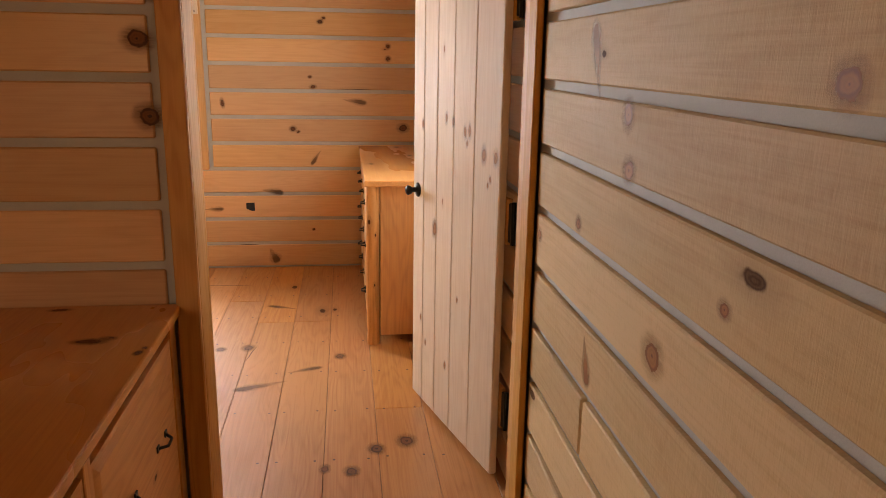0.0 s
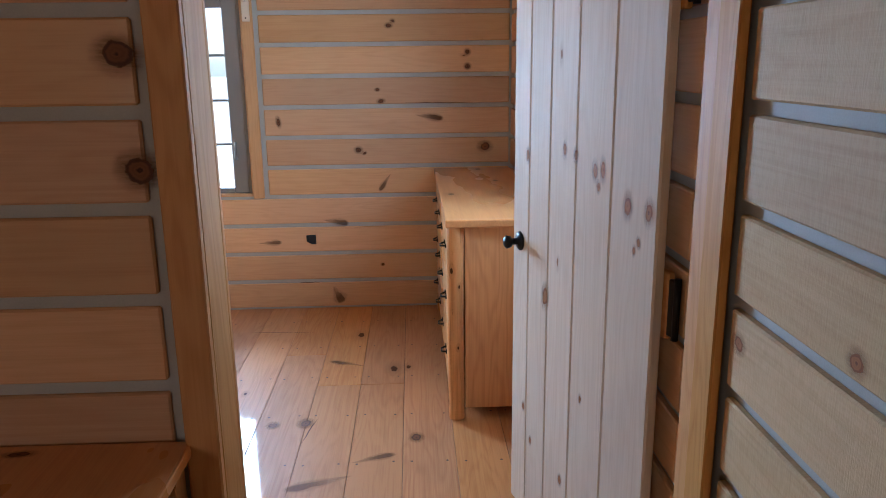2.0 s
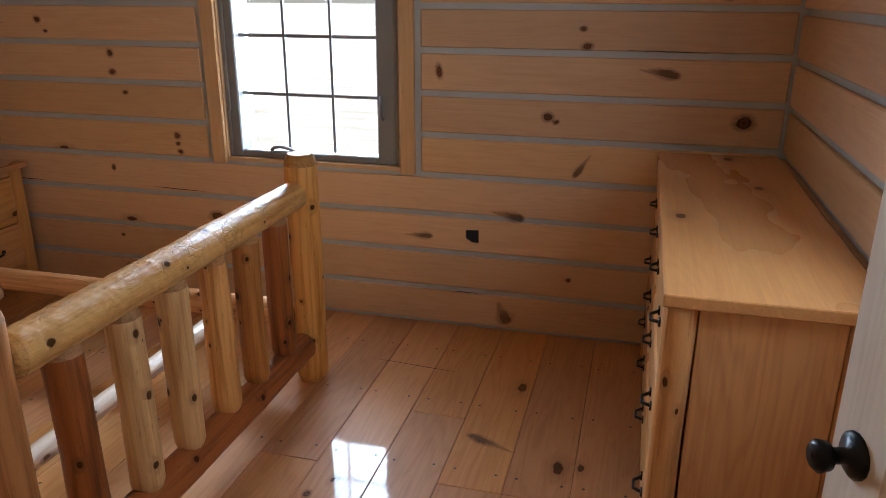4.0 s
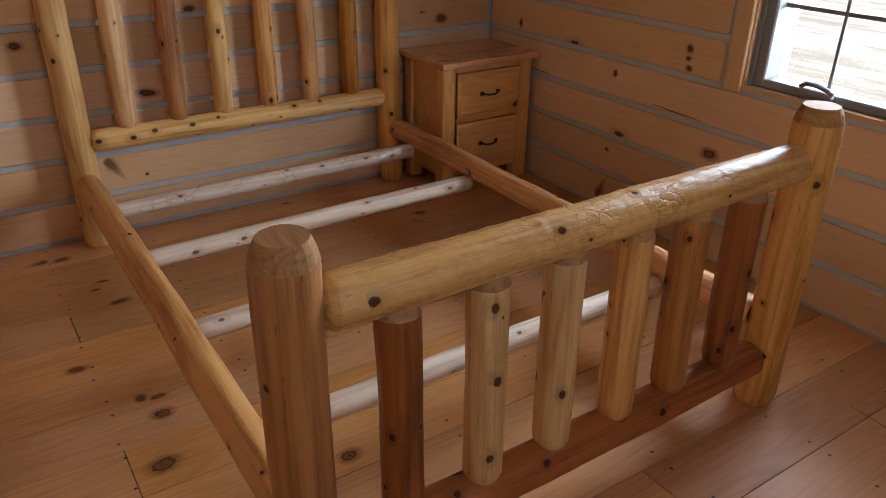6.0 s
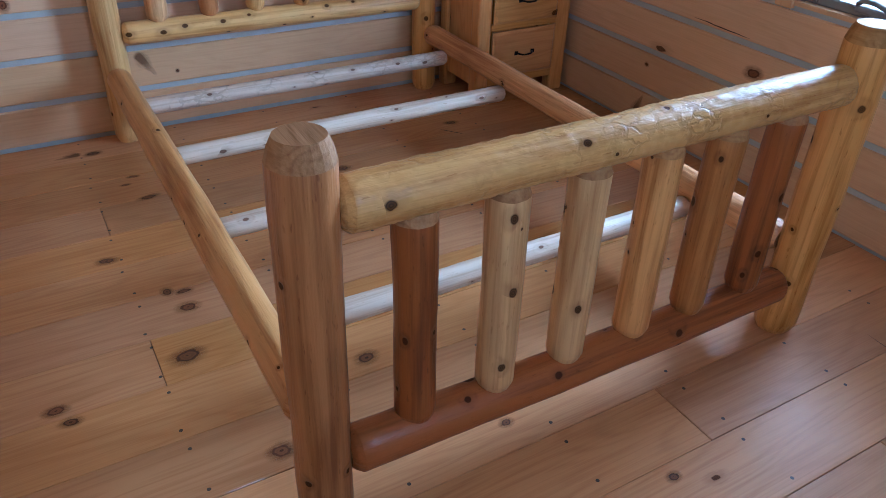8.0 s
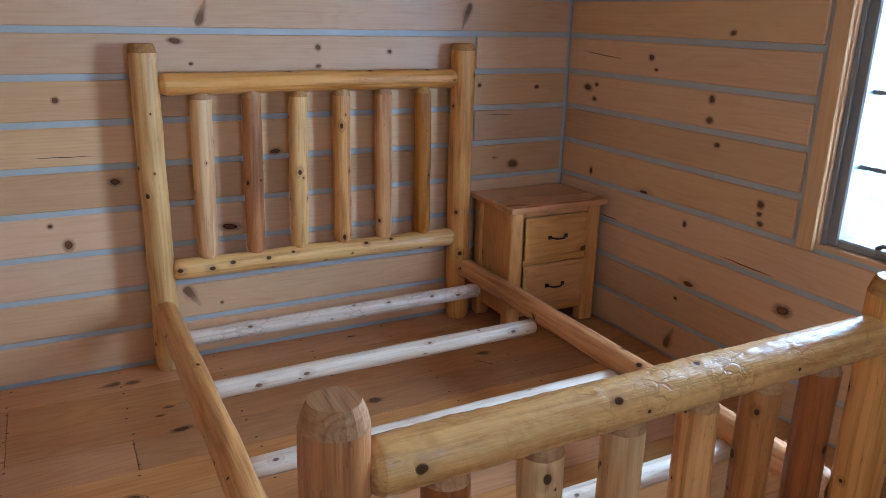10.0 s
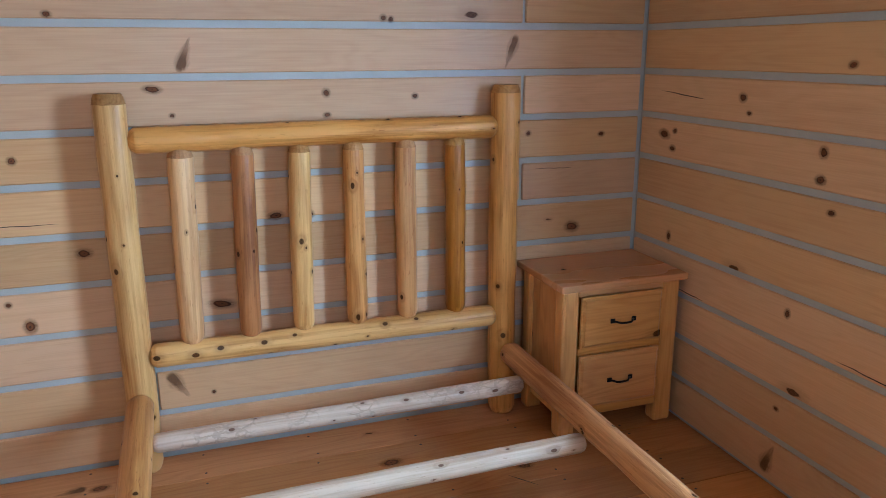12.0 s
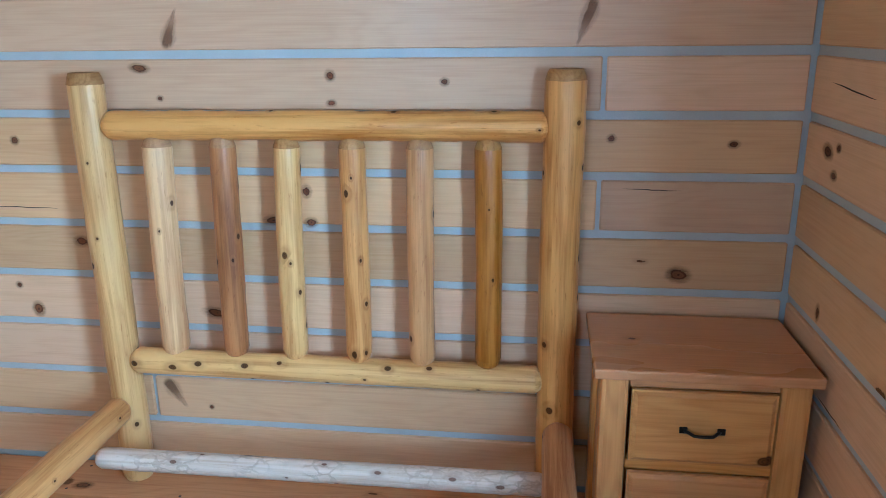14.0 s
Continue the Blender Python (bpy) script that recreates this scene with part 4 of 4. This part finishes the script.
knots(wall_west, "x", WEST, [(3.65, 1.71, 0.024, 0.018), (4.825, 1.71, 0.02, 0.02), (4.855, 1.705, 0.02, 0.018), (4.08, 1.575, 0.03, 0.09), (5.37, 1.58, 0.03, 0.10), (3.96, 1.455, 0.045, 0.022),
                             (4.02, 1.36, 0.016, 0.014), (4.59, 1.43, 0.022, 0.026), (4.59, 1.345, 0.022, 0.016), (4.95, 1.41, 0.02, 0.018), (3.48, 1.22, 0.022, 0.022), (5.82, 1.225, 0.024, 0.018), (5.46, 1.24, 0.02, 0.018)])
knots(wall_west, "x", WEST, [(3.67, 0.87, 0.04, 0.028), (5.69, 0.81, 0.05, 0.036), (3.4, 0.7, 0.018, 0.018), (3.46, 0.61, 0.032, 0.04), (4.37, 0.96, 0.045, 0.024), (4.5, 0.955, 0.03, 0.024), (4.14, 0.62, 0.07, 0.03),
                             (3.95, 0.3, 0.036, 0.09), (4.08, 0.25, 0.014, 0.014), (4.49, 1.06, 0.024, 0.03), (5.25, 1.25, 0.03, 0.02)])
knots(floor, "z", 0.0, [(-3.09, 3.54, 0.075, 0.035), (-3.08, 3.64, 0.05, 0.03), (-2.79, 3.75, 0.035, 0.016), (-2.73, 3.71, 0.03, 0.014), (-2.59, 3.77, 0.06, 0.026), (-2.2, 3.55, 0.05, 0.032), (-1.93, 3.69, 0.026, 0.036),
                        (-1.91, 3.74, 0.04, 0.022), (-1.82, 3.73, 0.05, 0.04), (-1.59, 3.67, 0.07, 0.05), (-1.53, 3.31, 0.045, 0.03), (-1.47, 3.34, 0.04, 0.026), (-1.34, 4.13, 0.05, 0.04), (-0.93, 4.35, 0.03, 0.022)])
knots(floor, "z", 0.0, [(-1.12, 3.79, 0.05, 0.04), (-0.58, 4.62, 0.03, 0.022), (-2.69, 5.21, 0.05, 0.03), (0.311, 4.22, 0.055, 0.045), (0.134, 4.055, 0.03, 0.13), (-0.072, 3.88, 0.035, 0.18), (-0.186, 4.38, 0.06, 0.05), (-0.057, 5.06, 0.03, 0.14),
                        (-0.33, 4.37, 0.045, 0.04), (0.464, 3.227, 0.06, 0.05), (0.592, 3.28, 0.075, 0.06), (0.362, 3.063, 0.05, 0.045), (0.259, 3.09, 0.045, 0.03), (-2.89, 4.72, 0.06, 0.04), (-2.48, 4.55, 0.05, 0.035)])
knots(wall_partition, "-y", PART_S, [(-0.222, 1.593, 0.06, 0.05), (-0.204, 1.377, 0.06, 0.054), (-0.178, 1.72, 0.03, 0.036), (-0.722, 1.195, 0.026, 0.02), (-0.728, 1.062, 0.034, 0.026), (-0.726, 0.952, 0.03, 0.024), (-0.893, 0.876, 0.036, 0.024)])
knots(wall_east, "-x", EAST, [(2.18, 1.56, 0.045, 0.13), (1.96, 1.448, 0.045, 0.05), (2.243, 1.155, 0.034, 0.03), (1.495, 1.182, 0.03, 0.024), (1.741, 1.004, 0.07, 0.06), (2.121, 0.832, 0.04, 0.09), (1.934, 1.335, 0.05, 0.04), (2.61, 1.04, 0.036, 0.03), (1.277, 1.533, 0.05, 0.045)], True)
knots(cab, "z", CZ, [(-0.328, 2.43, 0.03, 0.07), (-0.285, 2.45, 0.022, 0.036), (-0.18, 2.34, 0.026, 0.018), (-0.172, 2.37, 0.018, 0.012), (-0.604, 2.27, 0.03, 0.036), (-0.46, 2.02, 0.02, 0.06), (-0.495, 2.7, 0.018, 0.05)])


def check(parent, a, b, n, wide):
    """A drying crack: a dark sliver, tapered at both ends and a little crooked, from a to b on a face with the normal n."""
    a, b, n = Vector(a), Vector(b), Vector(n)
    side = n.cross(b - a).normalized()
    bm = bmesh.new()
    upper, lower = [], []
    for k in range(9):
        t = k / 8
        q = a.lerp(b, t) + n * 0.001 + side * krng.uniform(-0.4, 0.4) * wide
        half = side * wide * 0.5 * (math.sin(math.pi * t) ** 0.7 + 0.06)
        upper.append(bm.verts.new(q + half))
        lower.append(bm.verts.new(q - half))
    for k in range(8):
        bm.faces.new((lower[k], lower[k + 1], upper[k + 1], upper[k]))
    part("crack", bm, M_DARK, parent)


for x0_, z0_, x1_, z1_ in ((-3.10, 1.418, -2.80, 1.395), (-2.05, 0.592, -1.74, 0.585), (0.28, 1.328, 0.62, 1.322), (-2.9, 0.586, -2.72, 0.583), (-0.44, 0.18, -0.30, 0.178)):
    check(wall_north, (x0_, NORTH, z0_), (x1_, NORTH, z1_), (0, -1, 0), 0.004)
for y0_, z0_, y1_, z1_ in ((4.9, 1.288, 5.08, 1.284), (3.35, 0.99, 3.6, 0.986), (5.5, 1.085, 5.68, 1.08)):
    check(wall_west, (WEST, y0_, z0_), (WEST, y1_, z1_), (1, 0, 0), 0.003)
for xa, ya, xb, yb in ((-0.70, 5.58, -0.30, 5.55), (-0.18, 4.2, -0.14, 4.42), (-2.65, 5.12, -2.55, 5.2), (-1.05, 5.13, -0.97, 5.2)):
    check(floor, (xa, ya, 0.0), (xb, yb, 0.0), (0, 0, 1), 0.005)


courses(wall_west, "y", WEST, 1, lambda k: [(PART_N + E_GAP, NORTH - E_GAP)], M_WALL, {1: (3.865,), 5: (5.43,), 7: (5.43,), 9: (5.43,)})
courses(wall_north, "x", NORTH, -1, north_spans, M_WALL)
courses(wall_east, "y", EAST, -1, lambda k: [(SOUTH + E_GAP, PART_S - 0.091)], M_WALL_ROUGH, {1: (1.9,), 3: (2.13, 0.2), 6: (-0.6,), 8: (0.5,)}, lift=-0.01)
courses(wall_east, "y", EAST, -1, lambda k: [(PART_N + E_GAP, EWIN[0] - 0.01), (EWIN[1] + 0.01, NORTH - E_GAP)] if 6 <= k <= 10 else [(PART_N + E_GAP, NORTH - E_GAP)], M_WALL, lift=-0.01)
courses(wall_partition, "x", PART_S, -1, partition_spans, M_WALL, lift=-0.01)
courses(wall_partition, "x", PART_N, 1, partition_spans, M_WALL, lift=-0.01)
courses(wall_south, "x", SOUTH, 1, south_spans, M_WALL)
courses(wall_west, "y", WEST, 1, lambda k: [(SOUTH + E_GAP, PART_S - E_GAP)], M_WALL)

# ---- floor planks and nails ----
PW = 0.2185
x0 = 0.035 - PW * 16
NAIL_ROWS = [-2.0 + 0.43 * i for i in range(19)]
fixed_joints = {15: (4.785,), 16: (4.785,), 14: (5.2,), 12: (4.8,), 13: (3.9,)}
prng = random.Random(3)
nails = bmesh.new()
for i in range(22):
    a, b = max(x0 + PW * i, WEST - 0.01), min(x0 + PW * (i + 1), EAST + 0.01)
    if b - a < 0.02:
        continue
    joints = fixed_joints.get(i) or (NAIL_ROWS[prng.randrange(8, 18)],)
    cuts = [SOUTH - 0.01, NAIL_ROWS[prng.randrange(2, 7)], *joints, NORTH + 0.01]
    for u, v in zip(cuts, cuts[1:]):
        drop = prng.uniform(0, 0.0012)
        plank("floor_plank", floor, M_FLOOR, (a + 0.0008, u + 0.0008, -0.022), (b - 0.0008, v - 0.0008, -drop), "y", "z", 0.0018)
    for yr in NAIL_ROWS:
        for fx in (0.17, 0.83):
            bmesh.ops.create_circle(nails, cap_ends=True, segments=8, radius=0.0055,
                                    matrix=Matrix.Translation((a + (b - a) * fx + prng.uniform(-0.006, 0.006), yr + prng.uniform(-0.008, 0.008), 0.0006)))
tagged(part("nails", nails, M_NAIL, floor, "dark nail heads"), kind="stuff")
